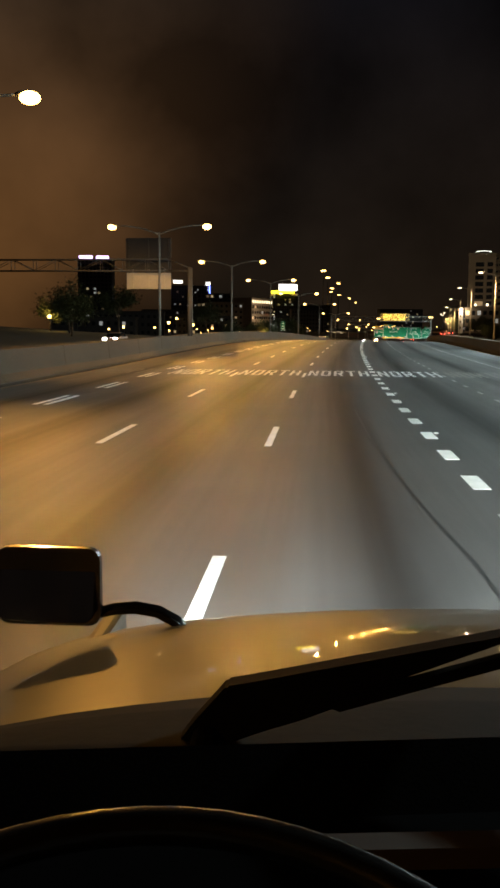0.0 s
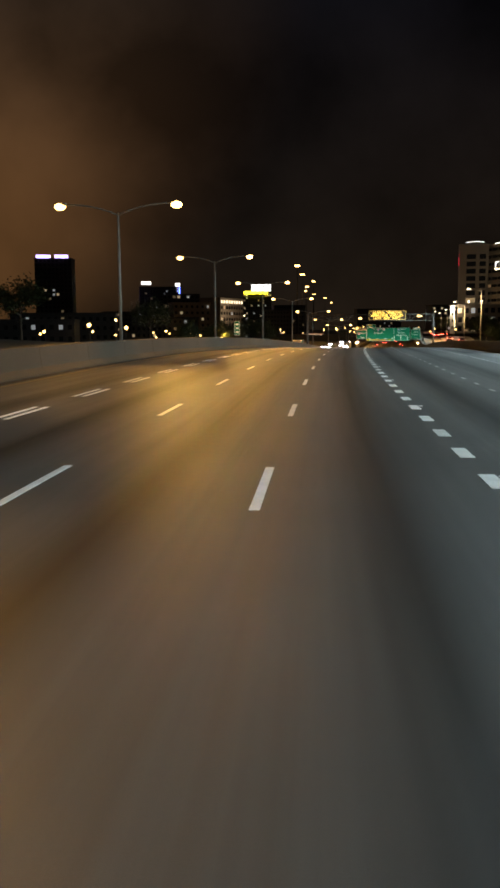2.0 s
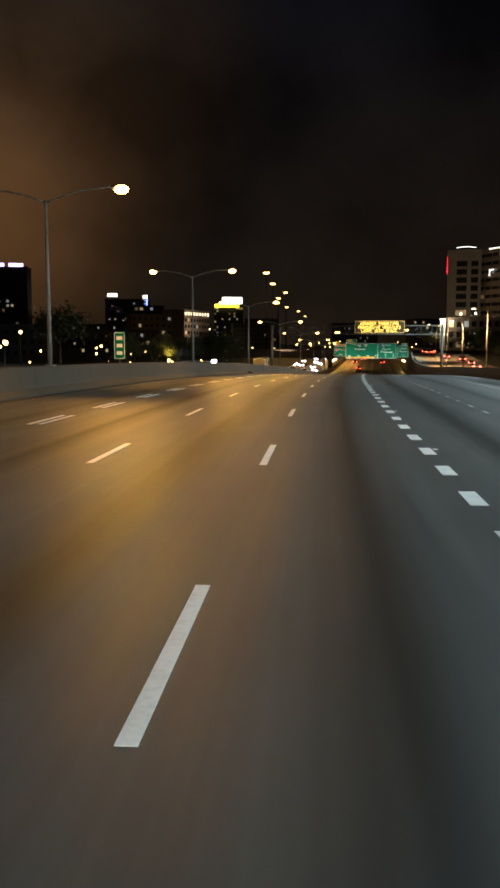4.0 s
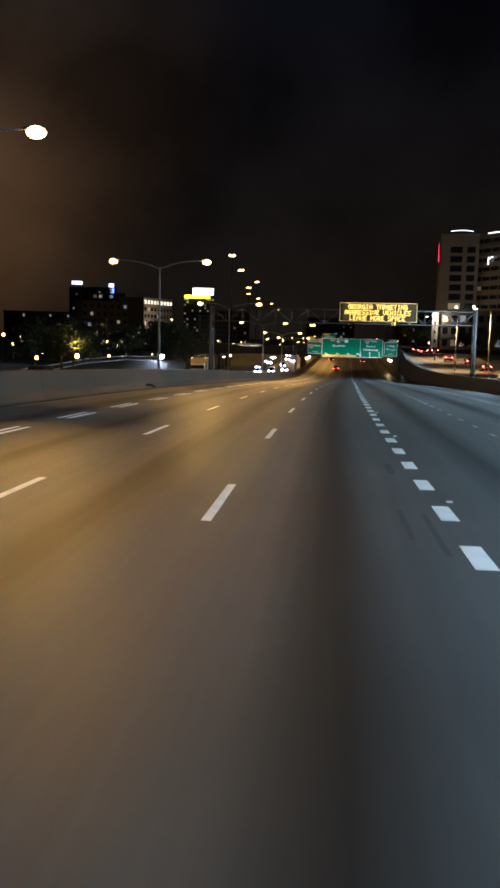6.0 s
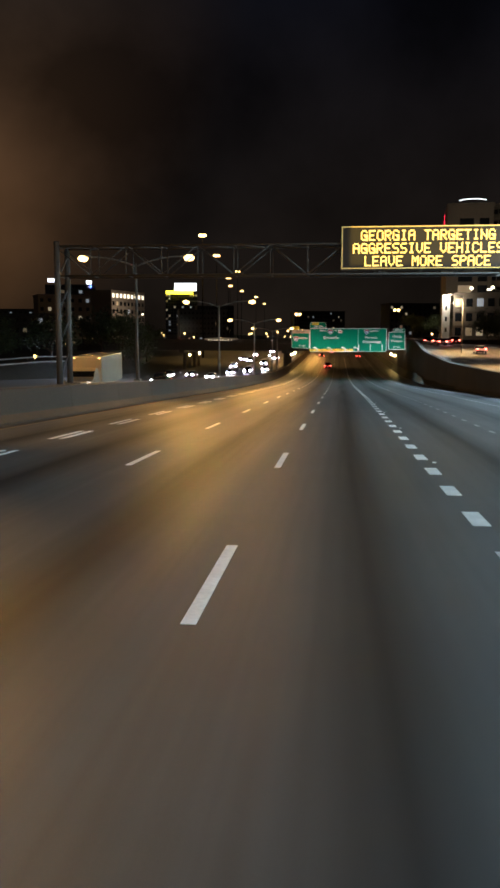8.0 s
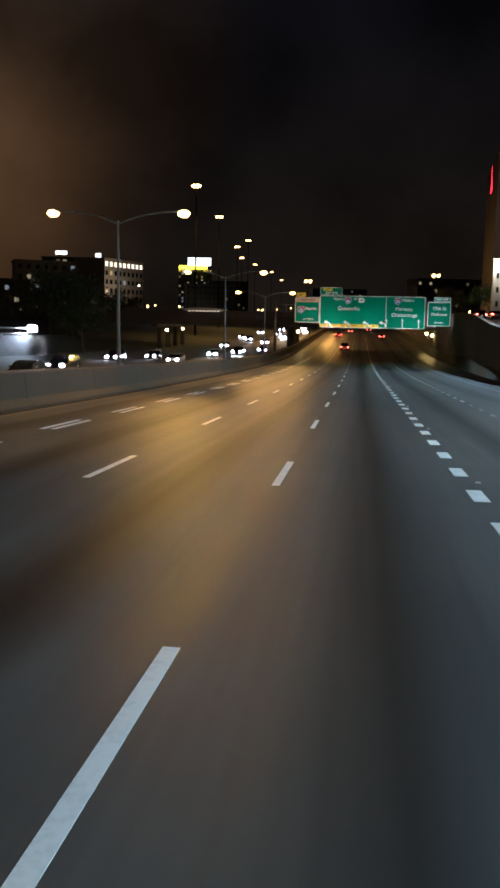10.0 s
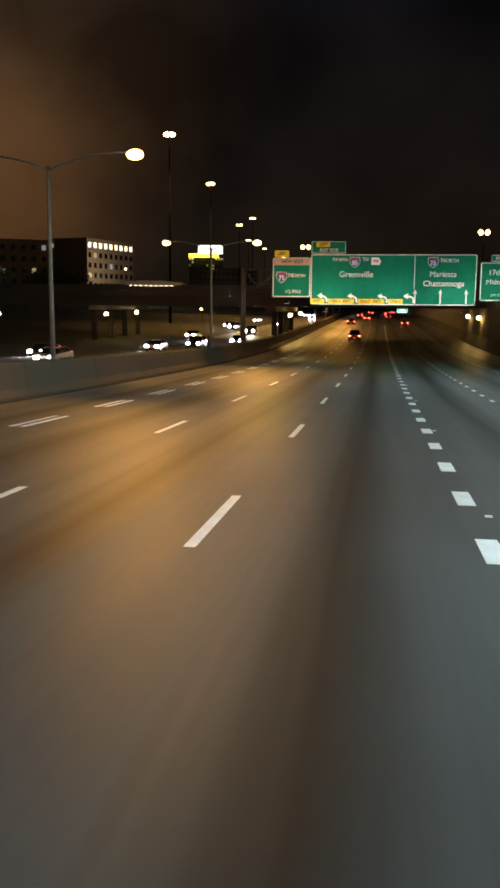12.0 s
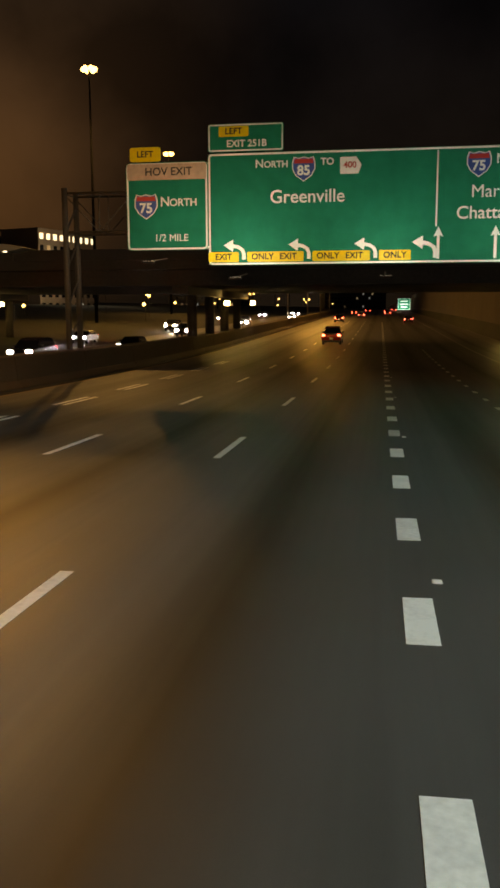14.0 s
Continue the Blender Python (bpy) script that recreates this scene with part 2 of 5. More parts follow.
def ribbon(s0, s1, profile, step=5.0, closed=True, bm=None):
    """Sweep an outline of (lat, height) along the road from s0 to s1. lat and height may be functions of s."""
    bm = bm or bmesh.new()
    uvl = bm.loops.layers.uv.verify() if not bm.loops.layers.uv.get("across") else bm.loops.layers.uv["across"]
    count = max(1, int(round((s1 - s0) / step)))
    rows, k = [], len(profile)
    val = lambda v, s: v(s) if callable(v) else v
    for i in range(count + 1):
        s = s0 + (s1 - s0) * i / count
        rows.append([(bm.verts.new(along(s, val(a, s), val(h, s))), val(a, s), s) for a, h in profile])
    for r0, r1 in zip(rows, rows[1:]):
        for j in range(k if closed else k - 1):
            q = (r0[j], r0[(j + 1) % k], r1[(j + 1) % k], r1[j])
            f = bm.faces.new([v[0] for v in q])
            for lp, v in zip(f.loops, q):
                lp[uvl].uv = (v[1], v[2])
    if closed:
        bm.faces.new([v[0] for v in rows[0]][::-1])
        bm.faces.new([v[0] for v in rows[-1]])
        bmesh.ops.recalc_face_normals(bm, faces=bm.faces)
    return bm


def surface(name, s0, s1, lats, h, mat, label, category, step=4.0):
    bm = bmesh.new()
    bm.loops.layers.uv.new("across")
    ribbon(s0, s1, [(a, h) for a in lats], step, False, bm)
    me = mesh_of(bm, name, mat)
    ob = new(name, me)
    return tagged(ob, label, category, kind="structure")


def tube(points, radii, seg=10, bm=None):
    """One unbroken round bar through the points, bent at each of them."""
    bm = bm or bmesh.new()
    points = [Vector(p) for p in points]
    if not isinstance(radii, (list, tuple)):
        radii = [radii] * len(points)
    rings = []
    for i, p in enumerate(points):
        d = (points[min(i + 1, len(points) - 1)] - points[max(i - 1, 0)]).normalized()
        u = d.cross(Vector((0, 0, 1)))
        u = u.normalized() if u.length > 1e-4 else Vector((1, 0, 0))
        w = u.cross(d).normalized()
        rings.append([bm.verts.new(p + radii[i] * (u * math.cos(2 * math.pi * k / seg) + w * math.sin(2 * math.pi * k / seg))) for k in range(seg)])
    for r0, r1 in zip(rings, rings[1:]):
        for k in range(seg):
            bm.faces.new((r0[k], r0[(k + 1) % seg], r1[(k + 1) % seg], r1[k]))
    bm.faces.new(rings[0][::-1])
    bm.faces.new(rings[-1])
    bmesh.ops.recalc_face_normals(bm, faces=bm.faces)
    return bm


def letters(text, size, mat, name, parent, m, label="", bold=0.0, wide=1.0, depth=0.006):
    cu = bpy.data.curves.new(name, "FONT")
    cu.body, cu.size, cu.align_x, cu.align_y, cu.extrude, cu.offset = text, size, "CENTER", "CENTER", depth, 0.0 if "M" in text else bold
    cu.resolution_u = 5
    tmp = new(name, cu)
    bpy.context.view_layer.update()
    me = bpy.data.meshes.new_from_object(tmp.evaluated_get(bpy.context.evaluated_depsgraph_get()))
    bpy.data.objects.remove(tmp)
    me.materials.clear()
    me.materials.append(mat)
    ob = new(name, me)
    ob.parent = parent
    ob.matrix_basis = m @ Matrix.Diagonal((wide, 1, 1, 1))
    if label:
        ob["label"] = label
    return ob


UPRIGHT = Matrix.Rotation(radians(90), 4, "X")
# ---- ground and pavements ----
def ramp_rise(s):
    """How far the ramp's pavement lies over the main road beside it."""
    return float(np.interp(s, [-100, 100, 160, 215, 255, 281, 302, 312, 334, 347, 371, 383, 394, 408, 430, 560, 900], [0.2, 0.2, 0.0, 0.1, 0.4, 0.75, 1.35, 1.7, 2.6, 3.4, 5.0, 6.1, 6.9, 7.4, 7.6, 7.6, 5.0]))


def set_back(s):
    """How far the ramp's wall steps away from the road near the overpass."""
    return float(np.interp(s, [360, 400], [0.0, 1.3]))


def build_ground():
    bm = bmesh.new()
    rows = []
    lats = [-2500, -700, -200, -90, -55, -37, -12.6, 15.0, 16.3, 19, 36, 45, 80, 200, 700, 2500]

    def height(s, a):
        if a <= -37:
            return 0.2 + min(6, (-37 - a) * 0.05) if a > -600 else -2
        if a < 16:
            return -0.35
        if a > 600:
            return -2
        return -0.35 + ramp_rise(s)

    for s in list(range(-100, 700, 20)) + [760, 860, 1000, 1200, 1450, 1690]:
        rows.append([bm.verts.new(along(s, a + (set_back(s) if 14 < a < 17 else 0), height(s, a))) for a in lats])
    for r0, r1 in zip(rows, rows[1:]):
        for j in range(len(lats) - 1):
            bm.faces.new((r0[j], r0[j + 1], r1[j + 1], r1[j]))
    ob = new("ground", mesh_of(bm, "ground", M_SOIL, True))
    tagged(ob, "dark soil and rough grass beside the highway", "ground", kind="structure")


build_ground()
road = surface("road", -100, 900, [-14.2, -12.5, -11.4, -7.7, -3.6, 0, 3.6, 7.2, 11, 14.6], 0.0, M_ROAD, "grey worn highway pavement with oil-dark lane middles", "road")
surface("road_opposite", -100, 1100, [-34.5, -30, -26, -22, -18, -15.9, -14.3], -0.02, M_ROAD_OPP, "grey pavement of the oncoming carriageway", "road")
surface("ramp_road", -100, 900, [17.2, 20, 23.6, 27.2, 30, lambda s: 35 - float(np.interp(s, [415, 450], [0.0, 4.6]))], lambda s: ramp_rise(s) + 0.02, M_RAMP, "pale concrete ramp road climbing beside the highway", "road")


# ---- left barrier: concrete median wall in cast lengths ----
def median_drift(s):
    """How far the wall's face wanders from its usual line."""
    return float(np.interp(s, [50, 72, 106, 122, 165, 238, 262, 316, 350, 400], [0.15, -0.5, -1.2, -1.3, -0.5, 0.4, 0.85, 0.85, 0.35, 0.3]))


def build_median():
    wall = thing("wall_median", Matrix(), "long weathered concrete median wall beside the lanes", "wall", kind="structure")
    s = -100.0
    while s < 760:
        ln = 9.0 if s < 520 else 30.0
        line = ((-12.45, -0.2), (-12.45, 0.08), (-12.72, 0.36), (-12.83, 1.38), (-12.88, 1.42), (-14.05, 1.42), (-14.1, 1.38), (-14.2, 0.36), (-14.45, 0.08), (-14.45, -0.2))
        prof = [(lambda q, a=a: a + median_drift(q), h) for a, h in line]
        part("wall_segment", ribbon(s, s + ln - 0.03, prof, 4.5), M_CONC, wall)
        s += ln


build_median()
surface("gutter", -100, 760, [lambda s: -12.5 + median_drift(s), lambda s: -12.25 + median_drift(s), lambda s: -11.75 + median_drift(s)], 0.004, M_FOOTSTRIP, "dark strip along the median wall's foot", "pavement")


# ---- right retaining wall under the ramp ----
def build_right_wall():
    wall = thing("wall_ramp", Matrix(), "stained concrete retaining wall that carries the ramp", "wall", kind="structure")
    s = -100.0
    while s < 760:
        ln = 8.0 if s < 520 else 30.0
        prof = [(lambda q, a=a: a + set_back(q), h) for a, h in ((15.2, -0.3), (15.2, 0.1), (15.35, 0.35), (15.4, lambda q: ramp_rise(q) + 0.95), (16.0, lambda q: ramp_rise(q) + 0.95), (16.0, -0.3))]
        part("wall_panel", ribbon(s, s + ln - 0.04, prof, 4.0), M_WALLC, wall)
        s += ln


build_right_wall()
surface("shoulder", -100, 900, [14.6, lambda s: 15.3 + set_back(s)], 0.004, M_ROAD_OPP, "dusty concrete gutter at the wall's foot", "pavement")


# ---- lane markings ----
def stripe(s0, s1, lat, half, bm=None, z=0.004):
    return ribbon(s0, s1, [(lat - half, z), (lat + half, z)], 3.0, False, bm)


M_OLDPAINT = material("faded_road_paint", (0.45, 0.44, 0.42), rough=0.6, spread=0.35, grain=14, stain=2.0, bump=0.2)
M_FADED = material("almost_gone_road_paint", (0.2, 0.19, 0.175), rough=0.6, spread=0.4, grain=9, stain=1.6, bump=0.2)
M_WORDPAINT = material("worn_word_paint", (0.78, 0.78, 0.76), rough=0.55, spread=0.35, grain=9, stain=1.6, bump=0.2)
M_POLE = material("weathered_lamp_pole", (0.24, 0.215, 0.18), rough=0.7, metal=0.2, spread=0.3, grain=6, stain=0.8, bump=0.05)
M_SCUFF = material("rubber_scuff", (0.06, 0.059, 0.057), rough=0.6, spread=0.3, grain=20, bump=0.1)
M_TAR = material("road_tar", (0.03, 0.03, 0.03), rough=0.45, spread=0.3, grain=20, bump=0.1)


STROKE, BAR = 0.28, 0.10
BLOCKS = {
    "N": [[(0, 0), (STROKE, 0), (STROKE, 1), (0, 1)], [(1 - STROKE, 0), (1, 0), (1, 1), (1 - STROKE, 1)], [(STROKE, 0.66), (1 - STROKE, 0), (1 - STROKE, 0.34), (STROKE, 1)]],
    "O": [[(0, 0.06), (STROKE, BAR), (STROKE, 1 - BAR), (0, 0.94)], [(1 - STROKE, BAR), (1, 0.06), (1, 0.94), (1 - STROKE, 1 - BAR)], [(STROKE, BAR), (0, 0.06), (0.2, 0), (0.8, 0), (1, 0.06), (1 - STROKE, BAR)], [(0, 0.94), (STROKE, 1 - BAR), (1 - STROKE, 1 - BAR), (1, 0.94), (0.8, 1), (0.2, 1)]],
    "R": [[(0, 0), (STROKE, 0), (STROKE, 1), (0, 1)], [(STROKE, 1 - BAR), (1, 1 - BAR), (1, 0.95), (0.85, 1), (STROKE, 1)], [(1 - STROKE, 0.54), (1, 0.54), (1, 1 - BAR), (1 - STROKE, 1 - BAR)], [(STROKE, 0.44), (0.9, 0.44), (1, 0.54), (STROKE, 0.54)], [(0.42, 0.44), (0.72, 0), (1, 0), (0.74, 0.44)]],
    "T": [[(0, 1 - BAR), (1, 1 - BAR), (1, 1), (0, 1)], [(0.36, 0), (0.64, 0), (0.64, 1 - BAR), (0.36, 1 - BAR)]],
    "H": [[(0, 0), (STROKE, 0), (STROKE, 1), (0, 1)], [(1 - STROKE, 0), (1, 0), (1, 1), (1 - STROKE, 1)], [(STROKE, 0.45), (1 - STROKE, 0.45), (1 - STROKE, 0.56), (STROKE, 0.56)]],
}


def road_word(text, wide, tall, pitch):
    """Block letters laid flat along the road, as road crews paint them."""
    bm = bmesh.new()
    x0 = -(pitch * (len(text) - 1) + wide) / 2
    for i, ch in enumerate(text):
        for poly in BLOCKS[ch]:
            top = [bm.verts.new((x0 + i * pitch + wide * u, tall * (v - 0.5), 0.002)) for u, v in poly]
            low = [bm.verts.new((p.co.x, p.co.y, -0.02)) for p in top]
            bm.faces.new(top)
            for k in range(len(top)):
                bm.faces.new((top[k], low[k], low[(k + 1) % len(top)], top[(k + 1) % len(top)]))
    bmesh.ops.recalc_face_normals(bm, faces=bm.faces)
    for f in bm.faces:
        if abs(f.normal.z) > 0.9 and f.normal.z < 0:
            f.normal_flip()
    return bm


def build_markings():
    dash = mesh_of(box(-0.075, 0.075, -1.75, 1.75, -0.01, 0.006), "lane_dash", M_PAINT)
    short = mesh_of(box(-0.14, 0.14, -0.62, 0.62, -0.01, 0.006), "lane_dash", M_PAINT)
    thin = mesh_of(box(-0.06, 0.06, -0.5, 0.5, -0.01, 0.006), "lane_dash", M_OLDPAINT)
    slim = mesh_of(box(-0.085, 0.085, -0.5, 0.5, -0.01, 0.006), "lane_dash", M_PAINT)
    far = mesh_of(box(-0.075, 0.075, -1.75, 1.75, -0.01, 0.008), "lane_dash", M_PAINT)
    first = 7.2 - 12.19 * 3
    paced = lambda s: s + float(np.interp(s, [32, 68, 80, 92, 166, 190, 215, 300, 313, 337, 373, 384, 396], [0, 0, -0.3, -0.4, 0, 0.6, 1.05, 1.4, 0.85, 0.05, -0.1, -0.9, -1.3]))
    for k in range(0, 50):
        for lat in (0.0, -3.6):
            again("lane_dash", dash, road, stand(paced(first + 12.19 * k), lat, 0.0, 0, True))
    s = -16.0
    while s < 440:
        for lat in (-7.55, -7.9):
            again("lane_dash", far, road, stand(s, lat, 0.0, 0, True))
        s += 7.3
    s = -0.8 - 3.05 * 4
    while s < 560:
        lag = float(np.interp(s, [0, 150, 210, 318, 331], [-0.6, -0.6, -2.2, -1.9, -1.0])) if s < 330 else 0.0
        again("lane_dash", short, road, stand(s + lag, 3.6, 0.0, 0, True))
        s += 3.05 if s < 330 else 3.55
    s = -10.0
    while s < 460:
        again("lane_dash", thin if s < 318 else slim, road, stand(s, 7.1, 0.0, 0, True))
        s += 3.62
    bm = bmesh.new()
    bm.loops.layers.uv.new("across")
    ribbon(-90, 700, [(lambda s: -11.62 + 0.8 * median_drift(s), 0.005), (lambda s: -11.48 + 0.8 * median_drift(s), 0.005)], 3.0, False, bm)
    part("edge_line", bm, M_YELLOW, road, "worn yellow edge line")
    bm = bmesh.new()
    bm.loops.layers.uv.new("across")
    stripe(-90, 700, 11.4, 0.05, bm)
    part("edge_line", bm, M_OLDPAINT, road, "worn white edge line")
    stud = bmesh.new()
    box(-0.05, 0.05, -0.05, 0.05, -0.01, 0.02, 0.008, stud)
    stud = mesh_of(stud, "road_stud", M_PAINT)
    for k in range(0, 36):
        again("road_stud", stud, road, stand(-4.0 + 12.19 * k, 3.82, 0.0, 0, True))
    bm = bmesh.new()
    bm.loops.layers.uv.new("across")
    wander = lambda s: float(np.interp(s, [-20, 9, 10.5, 12.2, 15.5, 20, 26, 40], [3.35, 2.72, 2.6, 2.5, 2.36, 2.2, 2.1, 2.0]))
    ribbon(-20, 26, [(lambda s: wander(s) - 0.025, 0.003), (lambda s: wander(s) + 0.025, 0.003)], 1.0, False, bm)
    part("tar_seam", bm, M_TAR, road, "dark wandering tar seam")
    # dark rubber scuffs beside the lane line
    for s, lat, ln, half in ((183.0, 3.1, 1.6, 0.08), (176.8, 2.9, 2.2, 0.04), (176.2, 3.25, 2.8, 0.045)):
        bm = bmesh.new()
        bm.loops.layers.uv.new("across")
        stripe(s - ln / 2, s + ln / 2, lat, half, bm, 0.003)
        part("tyre_scuff", bm, M_SCUFF, road, "dark rubber scuff")
    # words across the lanes
    for lat in (-9.4, 9.0):
        part("road_word", road_word("NORTH", 0.5, 4.5, 0.66), M_FADED, road, "NORTH painted in faded white block letters", stand(45.7, lat, 0.001, 0, True))
    for lat in (-5.5, -1.85, 1.75, 5.4):
        part("road_word", road_word("NORTH", 0.5, 4.5, 0.66), M_WORDPAINT, road, "NORTH painted in worn white block letters", stand(45.7, lat, 0.001, 0, True))


build_markings()


# ---- twin-armed sodium street lamps on the median ----
def street_lamp_mesh():
    root = new("street_lamp")
    part("pole", rod((0, 0, 1.38), (0, 0, 10.2), 0.13, 0.075, 12), M_POLE, root, smooth=True)
    part("base_plate", box(-0.25, 0.25, -0.25, 0.25, 1.38, 1.48, 0.02), M_POLE, root)
    for sgn in (1, -1):
        bm = tube([(sgn * 3.7 * k / 8, 0, 10.0 + 0.75 * (1 - (1 - k / 8) ** 2.2)) for k in range(9)], 0.05, 8)
        part("arm", bm, M_POLE, root, smooth=True)
        bm = bmesh.new()
        bmesh.ops.create_uvsphere(bm, u_segments=14, v_segments=8, radius=1, matrix=Matrix.LocRotScale((sgn * 4.0, 0, 10.78), None, (0.46, 0.2, 0.13)))
        head = part("lamp_head", bm, M_POLE, root, "grey cobra-head housing", smooth=True)
        bm = bmesh.new()
        # lens swollen beyond its true size to stand in for bloom
        bmesh.ops.create_uvsphere(bm, u_segments=16, v_segments=10, radius=1, matrix=Matrix.LocRotScale((sgn * 4.1, 0, 10.64), None, (0.40, 0.31, 0.25)))
        part("lens", bm, M_SODIUM, head, "glowing amber lens", smooth=True)
    return tagged(root, "galvanised street lamp with two arms and glowing amber heads", "street lamp", "median street lamps")


def spot(s, lat, h, colour, power, to_lat, cone=100, soft=0.25, name="lamp_light", reach=11.0):
    """A street lamp's light: two broad lobes thrown up and down the road, as its lens throws them."""
    for ahead in (-reach, reach):
        ld = bpy.data.lights.new(name, "SPOT")
        ld.energy, ld.color, ld.spot_size, ld.spot_blend, ld.shadow_soft_size = power, colour, radians(cone), 1.0, soft
        ob = new(name, ld)
        ob.matrix_basis = look(along(s, lat, h), along(s + ahead, to_lat, 0.0))


def lamp_drift(s):
    """How far the row of lamps drifts towards the lanes."""
    return float(np.interp(s, [250, 283, 324, 363, 401, 440], [0.0, -0.3, 0.3, 0.8, 1.0, 1.0]))


LAMPS = [-51.0, -10.0, 31.5, 72.8, 114.2, 155.0, 197.0, 238.0, 283.0, 324.0, 363.5, 401.2, 528.0, 569.0, 610.0, 652.0]
lamp0 = street_lamp_mesh()
lamp0.matrix_basis = stand(LAMPS[0], -13.8 + lamp_drift(LAMPS[0]))
for s in LAMPS[1:]:
    copy_thing(lamp0, stand(s, -13.8 + lamp_drift(s)))
for s in LAMPS:
    if s < 620:
        spot(s, -9.6 + lamp_drift(s), 10.3, (1.0, 0.49, 0.105), 4100, -9.5, 94, reach=19.0)
        spot(s, -18.0, 10.35, (1.0, 0.51, 0.115), 3200, -24.0)


# ---- single-armed lamps along the ramp's wall, with cool spots put in for headlights ----
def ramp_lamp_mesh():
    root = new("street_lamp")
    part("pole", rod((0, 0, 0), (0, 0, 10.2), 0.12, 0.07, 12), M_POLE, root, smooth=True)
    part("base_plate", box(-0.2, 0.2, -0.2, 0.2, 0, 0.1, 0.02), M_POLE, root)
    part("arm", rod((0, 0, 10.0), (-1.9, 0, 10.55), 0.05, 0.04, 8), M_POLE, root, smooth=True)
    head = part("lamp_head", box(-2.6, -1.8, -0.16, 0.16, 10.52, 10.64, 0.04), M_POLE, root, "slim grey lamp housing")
    part("lens", box(-2.54, -1.98, -0.2, 0.2, 10.36, 10.525, 0.05), M_LED, head, "glowing pale warm lens")
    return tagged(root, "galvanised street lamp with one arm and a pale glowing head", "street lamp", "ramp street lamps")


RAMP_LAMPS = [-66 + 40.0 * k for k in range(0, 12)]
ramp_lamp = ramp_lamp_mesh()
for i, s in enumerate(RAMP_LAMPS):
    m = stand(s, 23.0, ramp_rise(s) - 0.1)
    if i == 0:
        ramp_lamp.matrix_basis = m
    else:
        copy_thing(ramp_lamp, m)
    # cool spots on the lanes stand in for the truck's moving headlights
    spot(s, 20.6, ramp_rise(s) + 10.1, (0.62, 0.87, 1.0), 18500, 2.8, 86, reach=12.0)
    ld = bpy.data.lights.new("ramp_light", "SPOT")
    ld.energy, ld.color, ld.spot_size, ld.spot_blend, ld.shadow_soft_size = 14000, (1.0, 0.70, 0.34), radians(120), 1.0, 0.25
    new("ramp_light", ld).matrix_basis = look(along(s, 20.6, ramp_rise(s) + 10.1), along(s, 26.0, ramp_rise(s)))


# ---- the lit message board on its truss ----
DOTS = {"A": "0e11111f111111", "C": "0e11101010110e", "E": "1f10101e10101f", "G": "0e11101713110f", "H": "1111111f111111", "I": "0e04040404040e",
        "L": "1010101010101f", "M": "111b1515111111", "N": "11111915131111", "O": "0e11111111110e", "P": "1e11111e101010", "R": "1e11111e141211",
        "S": "0f10100e01011e", "T": "1f040404040404", "V": "11111111110a04"}
M_AMBER = lamp_glass("amber_board_diodes", (1.0, 0.70, 0.16), 1.5)
M_AMBERDIM = lamp_glass("amber_board_border", (1.0, 0.72, 0.25), 0.1)


def truss(bm, x0, x1, y0, y1, z0, z1, bay, r=0.07):
    for y in (y0, y1):
        for z in (z0, z1):
            rod((x0, y, z), (x1, y, z), r, r, 8, bm)
    k = max(2, int(round((x1 - x0) / bay)))
    for i in range(k + 1):
        x = x0 + (x1 - x0) * i / k
        for y in (y0, y1):
            rod((x, y, z0), (x, y, z1), r * 0.55, None, 6, bm)
        for z in (z0, z1):
            rod((x, y0, z), (x, y1, z), r * 0.55, None, 6, bm)
        if i < k:
            xn = x0 + (x1 - x0) * (i + 1) / k
            a, b = (z0, z1) if i % 2 else (z1, z0)
            for y in (y0, y1):
                rod((x, y, a), (xn, y, b), r * 0.55, None, 6, bm)
            rod((x, y0, z1), (xn, y1, z1), r * 0.45, None, 6, bm)
    return bm


def gantry(s, x0, x1, z0, z1, label, foot_l=1.2, foot_r=0.0):
    g = thing("sign_gantry", stand(s, 0, 0), label, "gantry", "highway gantries")
    part("truss", truss(bmesh.new(), x0, x1, -0.7, 0.9, z0, z1, 1.9, 0.055), M_STEEL, g, smooth=True)
    for x, foot in ((x0 + 0.1, foot_l), (x1 - 0.1, foot_r)):
        for y in (-0.75, 0.95):
            part("post", rod((x, y, foot), (x, y, z1 + 0.25), 0.17, 0.15, 12), M_STEEL, g, smooth=True)
        part("footing", box(x - 0.45, x + 0.45, -1.2, 1.4, foot - 0.3, foot + 0.25, 0.04), M_CONC, g)
        bm = bmesh.new()
        for k in range(4):
            za, zb = foot + 0.6 + k * (z1 - foot) / 4.4, foot + 0.6 + (k + 0.8) * (z1 - foot) / 4.4
            rod((x, -0.75, za), (x, 0.95, zb), 0.05, None, 6, bm)
        part("post_bracing", bm, M_STEEL, g)
    return g


